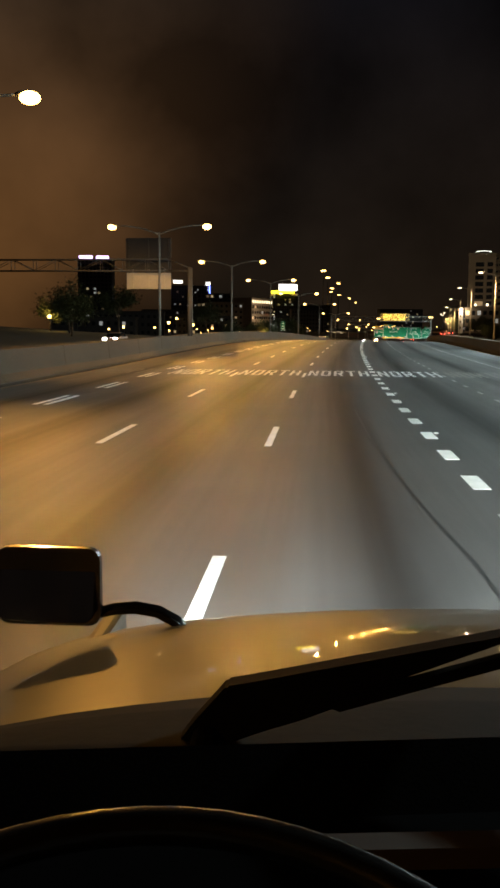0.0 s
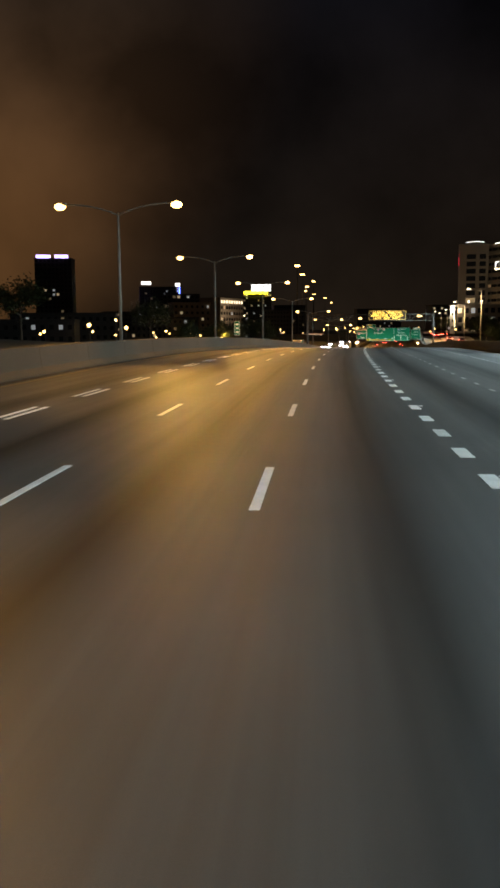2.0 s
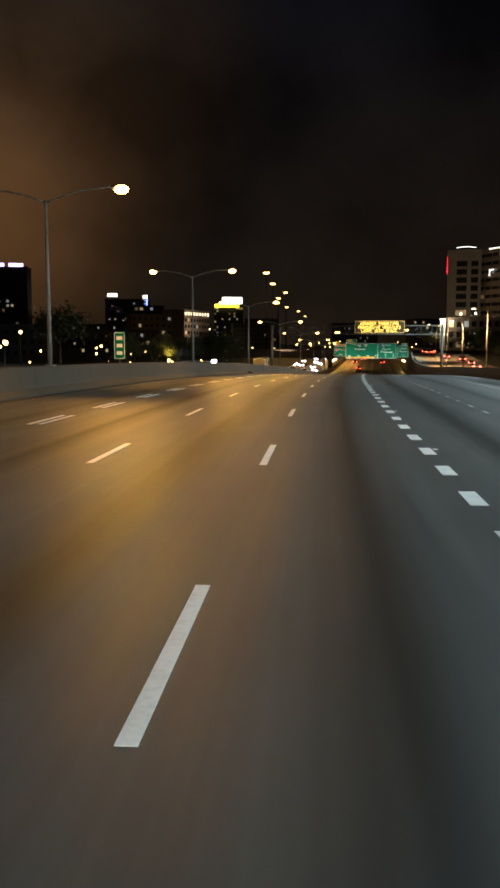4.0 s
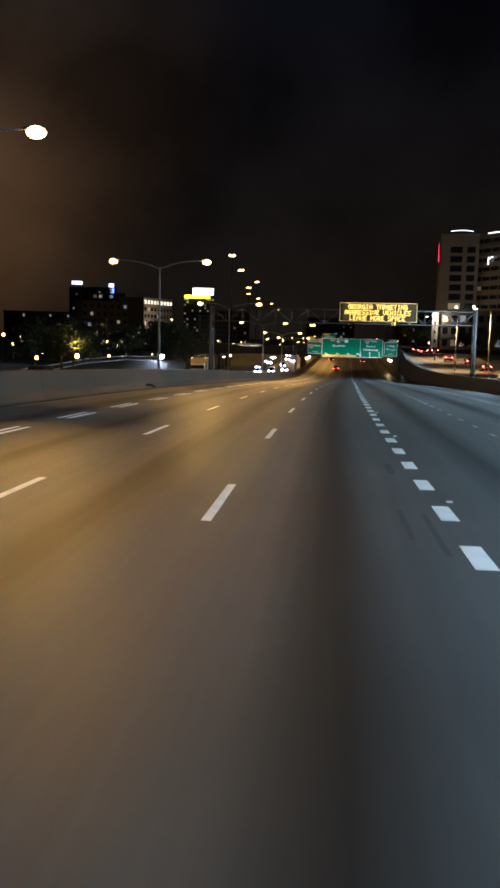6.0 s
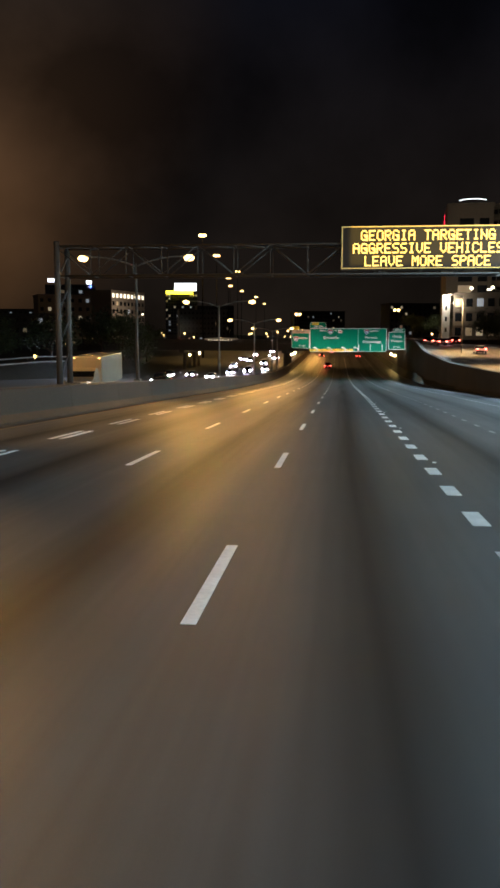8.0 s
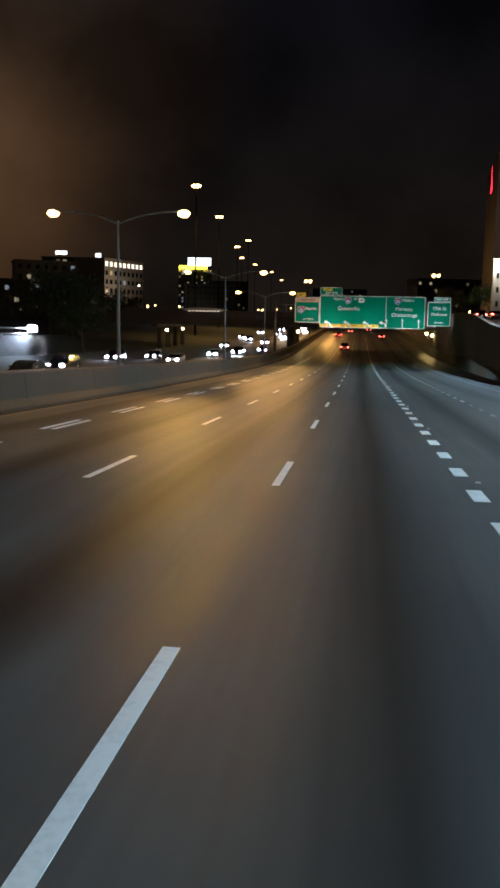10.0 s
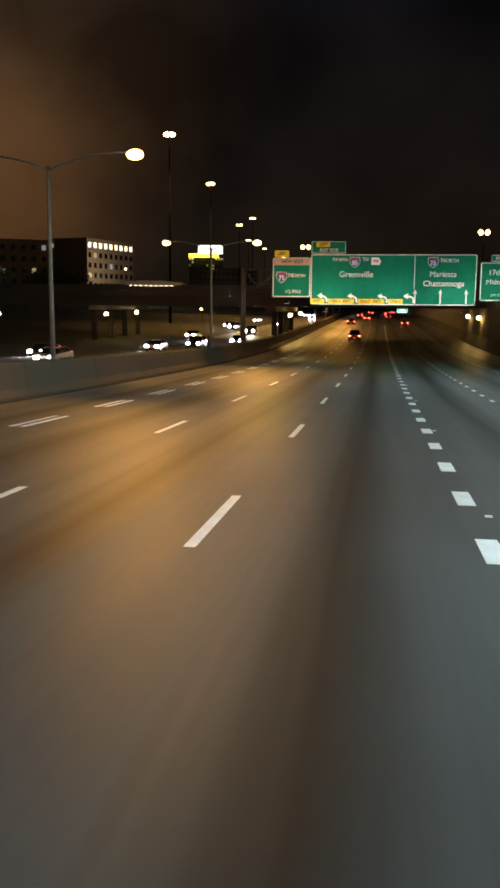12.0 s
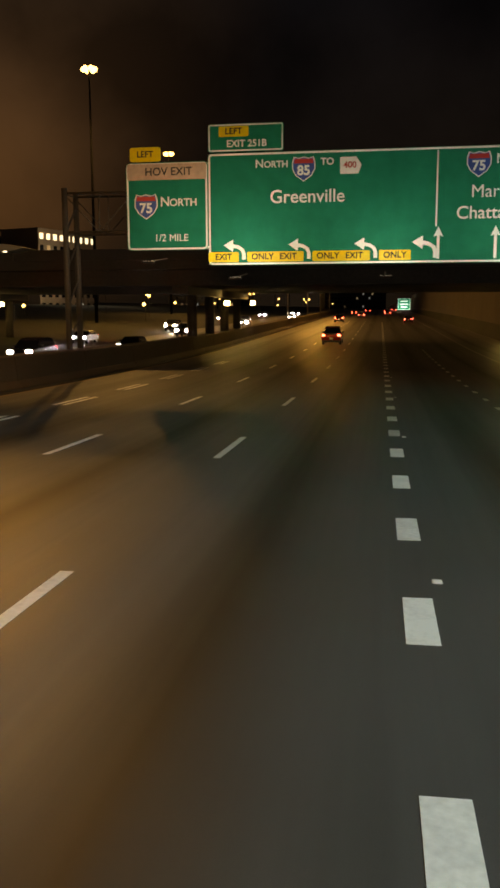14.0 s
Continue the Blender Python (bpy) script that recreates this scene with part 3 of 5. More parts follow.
def message_board():
    gantry(263, -13.4, 16.6, 7.1, 8.6, "galvanised truss gantry that carries the message board")
    b = thing("message_board", stand(262.2, 5.72, 7.28), "lit amber message board in a black housing on a truss", "message board")
    part("housing", box(-4.32, 4.32, 0.0, 1.1, 0, 2.14, 0.05), M_DARKMETAL, b)
    part("face", box(-4.26, 4.26, -0.03, 0.0, 0.06, 2.08), M_BLACK, b, "matt black face")
    for x0, x1, z0, z1 in ((-4.29, 4.29, 0.03, 0.08), (-4.29, 4.29, 2.06, 2.11), (-4.29, -4.24, 0.08, 2.06), (4.24, 4.29, 0.08, 2.06)):
        part("border", box(x0, x1, -0.05, -0.02, z0, z1), M_AMBERDIM, b, "dim amber border")
    px = 0.0695
    for row, text in enumerate(("GEORGIA TARGETING", "AGGRESSIVE VEHICLES", "LEAVE MORE SPACE")):
        bm = bmesh.new()
        pitch = 0.0648
        left = -len(text) * 6 * pitch / 2
        for i, ch in enumerate(text):
            if ch == " ":
                continue
            for r in range(7):
                bits = int(DOTS[ch][2 * r:2 * r + 2], 16)
                for c in range(5):
                    if bits >> (4 - c) & 1:
                        x, z = left + (i * 6 + c) * pitch, 1.88 - row * 0.63 - r * px * 1.05
                        bmesh.ops.create_cube(bm, size=1, matrix=Matrix.LocRotScale((x, -0.045, z), None, (pitch * 0.96, 0.02, px * 0.96)))
        part("lit_text", bm, M_AMBER, b, text + " in amber diodes")["kind"] = "stuff"
    ld = bpy.data.lights.new("board_light", "AREA")
    ld.shape, ld.size, ld.size_y, ld.energy, ld.color = "RECTANGLE", 8.0, 2.0, 60, (1.0, 0.62, 0.1)
    lo = new("board_light", ld)
    lo.matrix_basis = stand(262.0, 5.85, 8.5) @ pose(0, 0, 0, 90, 0, 180) @ Matrix.Rotation(radians(180), 4, "Y")


message_board()


# ---- gantry over the oncoming lanes, its signs seen from behind ----
def back_gantry():
    g = thing("sign_gantry", stand(84, 0, 0), "galvanised gantry over the oncoming lanes seen from behind", "gantry", "highway gantries")
    bm = truss(bmesh.new(), -36, -15.4, -0.4, 0.5, 7.65, 8.75, 2.2, 0.06)
    for y in (-0.4, 0.5):
        rod((-15.4, y, 7.65), (-13.3, y, 7.65), 0.06, 0.06, 8, bm)
        rod((-15.4, y, 8.75), (-13.3, y, 7.9), 0.05, 0.05, 8, bm)
    part("beam", bm, M_STEEL, g, smooth=True)
    for y in (-0.55, 0.55):
        part("post", rod((-13.3, y, 1.3), (-13.3, y, 8.0), 0.15, 0.13, 12), M_STEEL, g, smooth=True)
        part("post", rod((-36, y, 0), (-36, y, 8.9), 0.15, 0.13, 12), M_STEEL, g, smooth=True)
    b = thing("guide_sign", stand(84.8, -17.65, 5.92), "back of a bare aluminium sign panel on a gantry", "road sign")
    part("panel", box(-2.25, 2.25, -0.03, 0.03, 0, 1.6, 0.01), M_ALU, b)
    for x in (-1.6, 0, 1.6):
        part("stiffener", box(x - 0.06, x + 0.06, -0.1, -0.03, 0.05, 1.9), M_ALU, b)
    b = thing("guide_sign", stand(84.8, -17.65, 8.3), "dark back of a tall aluminium sign panel on a gantry", "road sign")
    part("panel", box(-2.3, 2.3, -0.03, 0.03, -0.75, 2.6, 0.01), M_DARKMETAL, b)
    for x in (-2, 0, 2):
        part("stiffener", box(x - 0.04, x + 0.04, -0.12, -0.03, -0.8, 2.5), M_DARKMETAL, b)


back_gantry()


M_SIGNFILL = lamp_glass("sign_fill_lens", (1.0, 0.95, 0.85), 0.5)
M_HEADER = material("faded_header_strip", (0.5, 0.36, 0.27), rough=0.5, spread=0.2, grain=4, stain=1, bump=0.02)


# ---- the green guide signs ----
def rounded(x0, x1, z0, z1, r, y0, y1, bm=None):
    pts = []
    for cx, cz, a0 in ((x1 - r, z1 - r, 0), (x0 + r, z1 - r, 90), (x0 + r, z0 + r, 180), (x1 - r, z0 + r, 270)):
        for k in range(5):
            a = radians(a0 + 22.5 * k)
            pts.append((cx + r * math.cos(a), cz + r * math.sin(a)))
    return prism(pts, y0, y1, "y", bm)


def border(x0, x1, z0, z1, r, w, y0, y1):
    bm = bmesh.new()
    loops = []
    for inset in (0, w):
        pts = []
        for cx, cz, a0 in ((x1 - r, z1 - r, 0), (x0 + r, z1 - r, 90), (x0 + r, z0 + r, 180), (x1 - r, z0 + r, 270)):
            for k in range(5):
                a = radians(a0 + 22.5 * k)
                pts.append((cx + (r - inset) * math.cos(a), cz + (r - inset) * math.sin(a)))
        loops.append([[bm.verts.new((x, y, z)) for x, z in pts] for y in (y0, y1)])
    n = len(loops[0][0])
    for i in range(n):
        j = (i + 1) % n
        (o0, o1), (i0, i1) = loops
        bm.faces.new((o0[i], o0[j], i0[j], i0[i]))
        bm.faces.new((o0[j], o0[i], o1[i], o1[j]))
        bm.faces.new((i0[i], i0[j], i1[j], i1[i]))
    bmesh.ops.recalc_face_normals(bm, faces=bm.faces)
    return bm


def shield(bm_w, x, z, y0, y1, lo, hi):
    pts = [(-0.5, 0.28), (-0.42, 0.5), (-0.22, 0.44), (0, 0.5), (0.22, 0.44), (0.42, 0.5), (0.5, 0.28), (0.5, -0.02), (0.34, -0.3), (0, -0.54), (-0.34, -0.3), (-0.5, -0.02)]
    cut = [(u, v) for u, v in pts if lo <= v <= hi] if lo > -1 else pts
    return prism([(x + u * bm_w, z + v * bm_w) for u, v in cut], y0, y1, "y")


def put(text, size, x, z, sign, mat, bold=0.012, wide=1.0):
    letters(text, size, mat, "lettering", sign, Matrix.Translation((x, -0.075, z)) @ UPRIGHT, text + " in sign lettering", bold, wide)


def route_shield(sign, x, z, w, number):
    part("route_shield", shield(w * 1.1, x, z, -0.062, -0.05, -2, 2), M_WHITE, sign, "white shield edge")
    part("route_shield", shield(w, x, z, -0.068, -0.055, -2, 2), M_SIGNBLUE, sign, "blue route shield")
    part("route_shield", prism([(x - 0.46 * w, z + 0.24 * w), (x - 0.42 * w, z + 0.44 * w), (x + 0.42 * w, z + 0.44 * w), (x + 0.46 * w, z + 0.24 * w)], -0.072, -0.06, "y"), M_SIGNRED, sign, "red band of the shield")
    put(number, w * 0.62, x, z - 0.1 * w, sign, M_WHITE, 0.02)


def arrow_up(sign, x, z, h):
    p = [(-0.07, 0), (0.07, 0), (0.07, h - 0.42), (0.24, h - 0.5), (0, h), (-0.24, h - 0.5), (-0.07, h - 0.42)]
    part("arrow", prism([(x + u, z + v) for u, v in p], -0.07, -0.05, "y"), M_WHITE, sign, "white arrow")


def arrow_left(sign, x, z, k=1.0):
    outer = [(0.12, 0.0)] + [(0.12 - 0.62 * (1 - math.cos(radians(a))), 0.25 + 0.42 * math.sin(radians(a))) for a in (0, 30, 60, 85)]
    inner = [(-0.04 - 0.42 * (1 - math.cos(radians(a))), 0.25 + 0.26 * math.sin(radians(a))) for a in (85, 60, 30, 0)] + [(-0.04, 0.0)]
    pts = outer + [(-0.44, 0.86), (-0.86, 0.62), (-0.46, 0.34)] + inner
    part("arrow", prism([(x + u * k, z + v * k) for u, v in pts], -0.07, -0.05, "y"), M_WHITE, sign, "white bent arrow")


def guide_sign(s, lat, h, w, ht, label):
    g = thing("guide_sign", stand(s, lat, h), label, "road sign", "green guide signs")
    part("panel", rounded(-w / 2, w / 2, 0, ht, 0.22, -0.05, 0.0), M_GREEN, g, "green reflective face")
    part("border", border(-w / 2 + 0.03, w / 2 - 0.03, 0.03, ht - 0.03, 0.2, 0.09, -0.06, -0.045), M_WHITE, g, "white border")
    part("backing", box(-w / 2 + 0.02, w / 2 - 0.02, 0.0, 0.05, 0.05, ht - 0.05), M_ALU, g)
    for x in np.arange(-w / 2 + 0.8, w / 2 - 0.3, 2.2):
        part("bracket", box(x - 0.05, x + 0.05, 0.05, 0.32, 0.1, ht - 0.1), M_STEEL, g)
    return g


def small_panel(g, x0, x1, z0, z1, mat, label, edge=True):
    part("panel", rounded(x0, x1, z0, z1, 0.12, -0.055 if mat is M_GREEN else -0.066, 0.0), mat, g, label)
    if edge:
        part("border", border(x0 + 0.03, x1 - 0.03, z0 + 0.03, z1 - 0.03, 0.1, 0.06, -0.068, -0.05), M_WHITE, g, "white border")


def guide_signs():
    gantry(422.6, -13.4, 17.6, 7.6, 9.6, "galvanised truss gantry that carries three green signs", 1.2, 0.0)
    # wide middle sign
    g = guide_sign(421.4, 3.45, 5.75, 17.95, 5.5, "wide green highway guide sign with white letters on a gantry")
    part("divider", box(2.32, 2.40, -0.062, -0.05, 1.75, 5.35), M_WHITE, g, "white dividing line")
    put("N", 0.56, -6.35, 4.92, g, M_WHITE, 0.01), put("ORTH", 0.44, -5.52, 4.88, g, M_WHITE, 0.01)
    route_shield(g, -4.14, 4.65, 1.05, "85")
    put("TO", 0.46, -2.97, 4.95, g, M_WHITE, 0.01)
    part("route_shield", prism([(-2.35, 4.35), (-1.45, 4.35), (-1.3, 4.75), (-1.55, 5.15), (-2.35, 5.15)], -0.07, -0.05, "y"), M_WHITE, g, "white state route shape")
    put("400", 0.42, -1.86, 4.76, g, M_SIGNRED, 0.008)
    put("Greenville", 0.9, -3.96, 3.3, g, M_WHITE, 0.008, 1.0)
    route_shield(g, 4.3, 4.65, 1.05, "75")
    put("N", 0.66, 5.35, 4.85, g, M_WHITE, 0.01), put("ORTH", 0.52, 6.3, 4.8, g, M_WHITE, 0.01)
    put("Marietta", 0.85, 5.4, 3.35, g, M_WHITE, 0.008)
    put("Chattanooga", 0.85, 5.5, 2.35, g, M_WHITE, 0.008)
    for k, x in enumerate((-7.2, -3.9, -0.6)):
        arrow_left(g, x + 0.0, 0.28, 1.15)
        for xx, word in ((x - 1.0, "EXIT"), (x + 1.0, "ONLY")):
            part("yellow_panel", rounded(xx - 0.78, xx + 0.78, 0.16, 0.66, 0.06, -0.066, -0.05), M_SIGNYEL, g, "yellow panel")
            letters(word, 0.42, M_BLACK, "lettering", g, Matrix.Translation((xx, -0.075, 0.41)) @ UPRIGHT, word + " in black letters", 0.01)
    arrow_left(g, 2.3, 0.25, 1.25)
    for x in (2.48, 5.2, 7.95):
        arrow_up(g, x, 0.2, 1.55)
    small_panel(g, -8.95, -5.15, 5.56, 6.9, M_GREEN, "green exit tab")
    part("yellow_panel", rounded(-8.4, -6.9, 6.28, 6.78, 0.06, -0.068, -0.05), M_SIGNYEL, g, "yellow panel")
    put("LEFT", 0.42, -7.65, 6.53, g, M_BLACK, 0.01)
    put("EXIT 251B", 0.46, -7.0, 5.93, g, M_WHITE, 0.01)
    # sign on its near side
    g = guide_sign(421.4, -7.66, 6.55, 4.25, 4.35, "narrow green highway guide sign with a pale header on a gantry")
    part("panel", rounded(-2.05, 2.05, 3.5, 4.28, 0.08, -0.07, -0.05), M_HEADER, g, "faded pinkish header strip")
    put("HOV EXIT", 0.55, 0.1, 3.88, g, M_BLACK, 0.008)
    route_shield(g, -1.1, 2.2, 1.1, "75")
    put("N", 0.66, -0.1, 2.4, g, M_WHITE, 0.01), put("ORTH", 0.52, 0.85, 2.35, g, M_WHITE, 0.01)
    put("1/2 MILE", 0.5, 0.2, 0.6, g, M_WHITE, 0.01)
    small_panel(g, -1.9, -0.3, 4.4, 5.1, M_SIGNYEL, "yellow tab", False)
    put("LEFT", 0.42, -1.1, 4.75, g, M_BLACK, 0.01)
    # sign on its far side
    g = guide_sign(421.4, 14.75, 6.3, 3.9, 4.1, "small green highway guide sign with white letters on a gantry")
    put("17th St", 0.78, 0, 3.0, g, M_WHITE, 0.008), put("Midtown", 0.74, 0, 2.0, g, M_WHITE, 0.008), put("1/4 MILE", 0.48, 0, 0.6, g, M_WHITE, 0.01)
    small_panel(g, -0.9, 1.85, 4.15, 4.9, M_GREEN, "green exit tab")
    put("EXIT 251A", 0.4, 0.48, 4.52, g, M_WHITE, 0.01)


guide_signs()


def sign_fill_lamps():
    """Slim floodlights on arms added under the signs, turned up at their faces."""
    # they stand in for headlight thrown back by the reflective sheeting
    for lat, h, e in ((-7.8, 6.0, 68), (-3.6, 5.2, 250), (3.4, 5.2, 250), (10.4, 5.2, 260), (14.7, 5.75, 140)):
        at = stand(421.4, lat, h)
        t = thing("sign_lamp", at, "slim grey floodlight on an arm added under a sign", "floodlight", "sign lamps")
        part("arm", rod((0, 0.3, 0.15), (0, -3.3, -0.2), 0.03, None, 8), M_STEEL, t)
        part("housing", box(-0.3, 0.3, -3.45, -3.25, -0.28, -0.18, 0.03), M_DARKMETAL, t)
        part("lens", box(-0.26, 0.26, -3.42, -3.28, -0.18, -0.172), M_SIGNFILL, t, "pale lens turned to the sign")
        ld = bpy.data.lights.new("sign_fill_light", "AREA")
        ld.shape, ld.size, ld.size_y, ld.energy, ld.color = "RECTANGLE", 0.6, 0.2, e, (1.0, 0.97, 0.9)
        lo = new("sign_fill_light", ld)
        lo.matrix_basis = look(at @ Vector((0, -3.35, -0.16)), at @ Vector((0, 0.0, 4.4)))


sign_fill_lamps()


def roadside_signs():
    g = thing("mile_sign", stand(166.5, -13.0, 1.42), "small upright green sign on the median wall", "road sign")
    part("post", rod((0, 0.05, 0), (0, 0.05, 2.1), 0.04, None, 8), M_STEEL, g)
    part("panel", rounded(-0.38, 0.38, 0.3, 2.1, 0.08, -0.02, 0.0), M_GREEN, g, "green face")
    part("border", border(-0.36, 0.36, 0.32, 2.08, 0.07, 0.04, -0.03, -0.015), M_WHITE, g, "white border")
    for z in (0.7, 1.2, 1.7):
        part("writing", box(-0.2, 0.2, -0.03, -0.015, z - 0.12, z + 0.12), M_WHITE, g, "plain white bar of writing")
    g = thing("exit_sign", stand(740, 12.8, 0), "green exit sign on two posts beside the road", "road sign")
    for x in (-1.5, 1.5):
        part("post", rod((x, 0.1, 0), (x, 0.1, 5.5), 0.12, None, 8), M_STEEL, g)
    part("panel", rounded(-2.5, 2.5, 1.0, 5.6, 0.25, -0.05, 0.0), M_GREEN, g, "green face")
    part("border", border(-2.46, 2.46, 1.04, 5.56, 0.22, 0.15, -0.06, -0.045), M_WHITE, g, "white border")
    for z, w in ((2.1, 1.3), (3.3, 1.7), (4.5, 1.5)):
        part("writing", box(-w, w, -0.07, -0.05, z - 0.26, z + 0.26), M_WHITE, g, "plain white bar of writing")
    # lamp added below the panel in place of its reflective shine
    part("added_lamp_housing", box(-0.5, 0.5, -2.6, -2.4, 0.7, 0.82, 0.02), M_DARKMETAL, g)
    part("added_lamp_arm", rod((0, -2.5, 0.72), (0, 0.0, 0.95), 0.05, None, 8), M_STEEL, g)
    ld = bpy.data.lights.new("sign_fill_light", "AREA")
    ld.shape, ld.size, ld.size_y, ld.energy, ld.color = "RECTANGLE", 0.9, 0.2, 420, (0.95, 1.0, 0.97)
    new("sign_fill_light", ld).matrix_basis = look(along(737.5, 12.8, 0.9), along(740, 12.8, 3.5))


roadside_signs()


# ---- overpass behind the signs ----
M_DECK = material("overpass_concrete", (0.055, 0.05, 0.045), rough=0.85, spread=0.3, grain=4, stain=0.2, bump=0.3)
M_WALLLAMP = lamp_glass("wall_lamp_lens", (1.0, 0.72, 0.28), 25)


def overpass():
    o = thing("overpass", stand(464, 0, 0), "dark concrete overpass that crosses the highway", "bridge")
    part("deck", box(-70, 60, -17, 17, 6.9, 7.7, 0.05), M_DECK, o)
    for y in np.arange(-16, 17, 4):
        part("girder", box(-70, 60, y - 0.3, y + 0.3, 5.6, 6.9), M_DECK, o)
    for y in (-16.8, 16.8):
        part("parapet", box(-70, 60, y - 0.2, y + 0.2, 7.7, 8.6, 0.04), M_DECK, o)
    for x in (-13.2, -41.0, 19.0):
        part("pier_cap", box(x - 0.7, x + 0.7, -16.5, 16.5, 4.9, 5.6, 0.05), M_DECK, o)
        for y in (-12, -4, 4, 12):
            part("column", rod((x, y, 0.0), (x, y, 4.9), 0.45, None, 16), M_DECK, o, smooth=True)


overpass()


def canopy():
    t = thing("canopy", stand(446.4, -30.1, 8.6), "pale curved canopy lit from below on the overpass", "canopy")
    prof = [(-4.6, 0.15), (-3.6, -0.05), (-2, -0.15), (2, -0.15), (3.6, -0.05), (4.6, 0.15), (3.4, 0.42), (1.5, 0.55), (-1.5, 0.55), (-3.4, 0.42)]
    part("roof", prism(prof, -1.6, 1.6, "y"), M_FACADE0, t, "pale smooth roof")
    for x in (-3, 3):
        part("post", rod((x, 0, -0.9), (x, 0, -0.1), 0.06, None, 8), M_STEEL, t)
    for k in range(9):
        part("downlight", box(-3 + 0.75 * k - 0.15, -3 + 0.75 * k + 0.15, -1.62, -1.5, -0.2, -0.1), M_WALLLAMP0, t, "small glowing downlight")


M_FACADE0 = material("pale_canopy_paint", (0.6, 0.56, 0.48), rough=0.5, spread=0.1, grain=3, bump=0.02)
M_WALLLAMP0 = lamp_glass("canopy_downlight", (1.0, 0.85, 0.6), 2.5)
canopy()


def wall_lamp(s, lat, h, turn=0, power=170):
    w = thing("wall_lamp", stand(s, lat, h, turn), "yellow wall lamp glowing beneath the overpass", "wall lamp", "underpass lamps")
    part("housing", box(-0.3, 0.3, -0.05, 0.25, -0.1, 0.35, 0.05), M_DARKMETAL, w)
    part("lens", box(-0.27, 0.27, -0.24, -0.05, -0.2, 0.25, 0.05), M_WALLLAMP, w, "glowing yellow lens")
    ld = bpy.data.lights.new("wall_lamp_light", "POINT")
    ld.energy, ld.color, ld.shadow_soft_size = power, (1.0, 0.66, 0.2), 0.2
    lo = new("wall_lamp_light", ld)
    lo.matrix_basis = stand(s - 0.7, lat, h - 0.3)


for s, lat in ((455, -40), (472, -40), (463, -12), (480, -11.9), (453.4, 16.4), (468.8, 16.4)):
    wall_lamp(s, lat, 4.3)


# ---- high-mast lamps beyond, lamp on the overpass ----
M_MAST = material("dark_mast_steel", (0.008, 0.008, 0.008), rough=0.8, spread=0.3, grain=5, bump=0.05, spec=0.1)


def high_mast(x, y, z, foot, ring=True):
    h = z - foot
    root = thing("high_mast_lamp", Matrix.Translation((x, y, foot)), "tall mast with a ring of glowing amber lamps", "street lamp", "high-mast lamps")
    part("mast", rod((0, 0, 0), (0, 0, h), 0.35 if ring else 0.12, 0.14 if ring else 0.07, 12), M_MAST, root, smooth=True)
    part("ring", rod((0, 0, h - 0.2), (0, 0, h), 1.0 if ring else 0.2, None, 16), M_STEEL, root)
    n, r = (6, 1.0) if ring else (2, 0.5)
    for k in range(n):
        a = 2 * math.pi * k / n
        bm = bmesh.new()
        bmesh.ops.create_uvsphere(bm, u_segments=8, v_segments=6, radius=0.5 if ring else 0.4, matrix=Matrix.Translation((r * math.cos(a), r * math.sin(a), h - 0.3)))
        part("lamp_head", bm, M_SODIUM, root, "glowing amber lamp", smooth=True)
    if ring and y < 700:
        ld = bpy.data.lights.new("mast_light", "SPOT")
        ld.energy, ld.color, ld.spot_size, ld.spot_blend, ld.shadow_soft_size = 60000, (1.0, 0.55, 0.16), radians(130), 1.0, 0.8
        new("mast_light", ld).matrix_basis = look(Vector((x + 3.0, y - 3.0, z - 1.2)), Vector((x + 26, y - 14, 0)))


for x, y, z in ((7.7, 532, 38.2), (12, 618, 39), (24, 768, 43), (18, 745, 37.5), (20, 870, 40), (30, 945, 40), (46, 1050, 40), (62, 1220, 40)):
    high_mast(x, y, z, -6)
high_mast(37.6, 475.5, 8.7, -0.2, False)
high_mast(62.4, 451, 9.3, -0.2, False)


# ---- vehicles ----
M_TYRE = material("tyre_rubber", (0.02, 0.02, 0.02), rough=0.85, spread=0.3, grain=20, bump=0.2)
M_RIM = material("alloy_rim", (0.4, 0.4, 0.41), rough=0.35, metal=0.9, spread=0.1, bump=0.0)
M_CARGLASS = material("dark_car_glass", (0.012, 0.014, 0.016), rough=0.08, spread=0.1, bump=0.0)
M_HEAD = lamp_glass("headlight_glass", (0.92, 0.95, 1.0), 160)
M_TAIL = lamp_glass("tail_light_glass", (1.0, 0.06, 0.04), 30)
M_BUMPER = material("black_bumper_plastic", (0.025, 0.025, 0.026), rough=0.6, spread=0.2, bump=0.05)
PAINTS = {}


def car_paint(name, rgb):
    if name not in PAINTS:
        m = material(name + "_car_paint", rgb, rough=0.22, metal=0.2, spread=0.08, grain=60, stain=1.0, bump=0.0)
        m.node_tree.nodes["Principled BSDF"].inputs["Coat Weight"].default_value = 0.6
        PAINTS[name] = m
    return PAINTS[name]


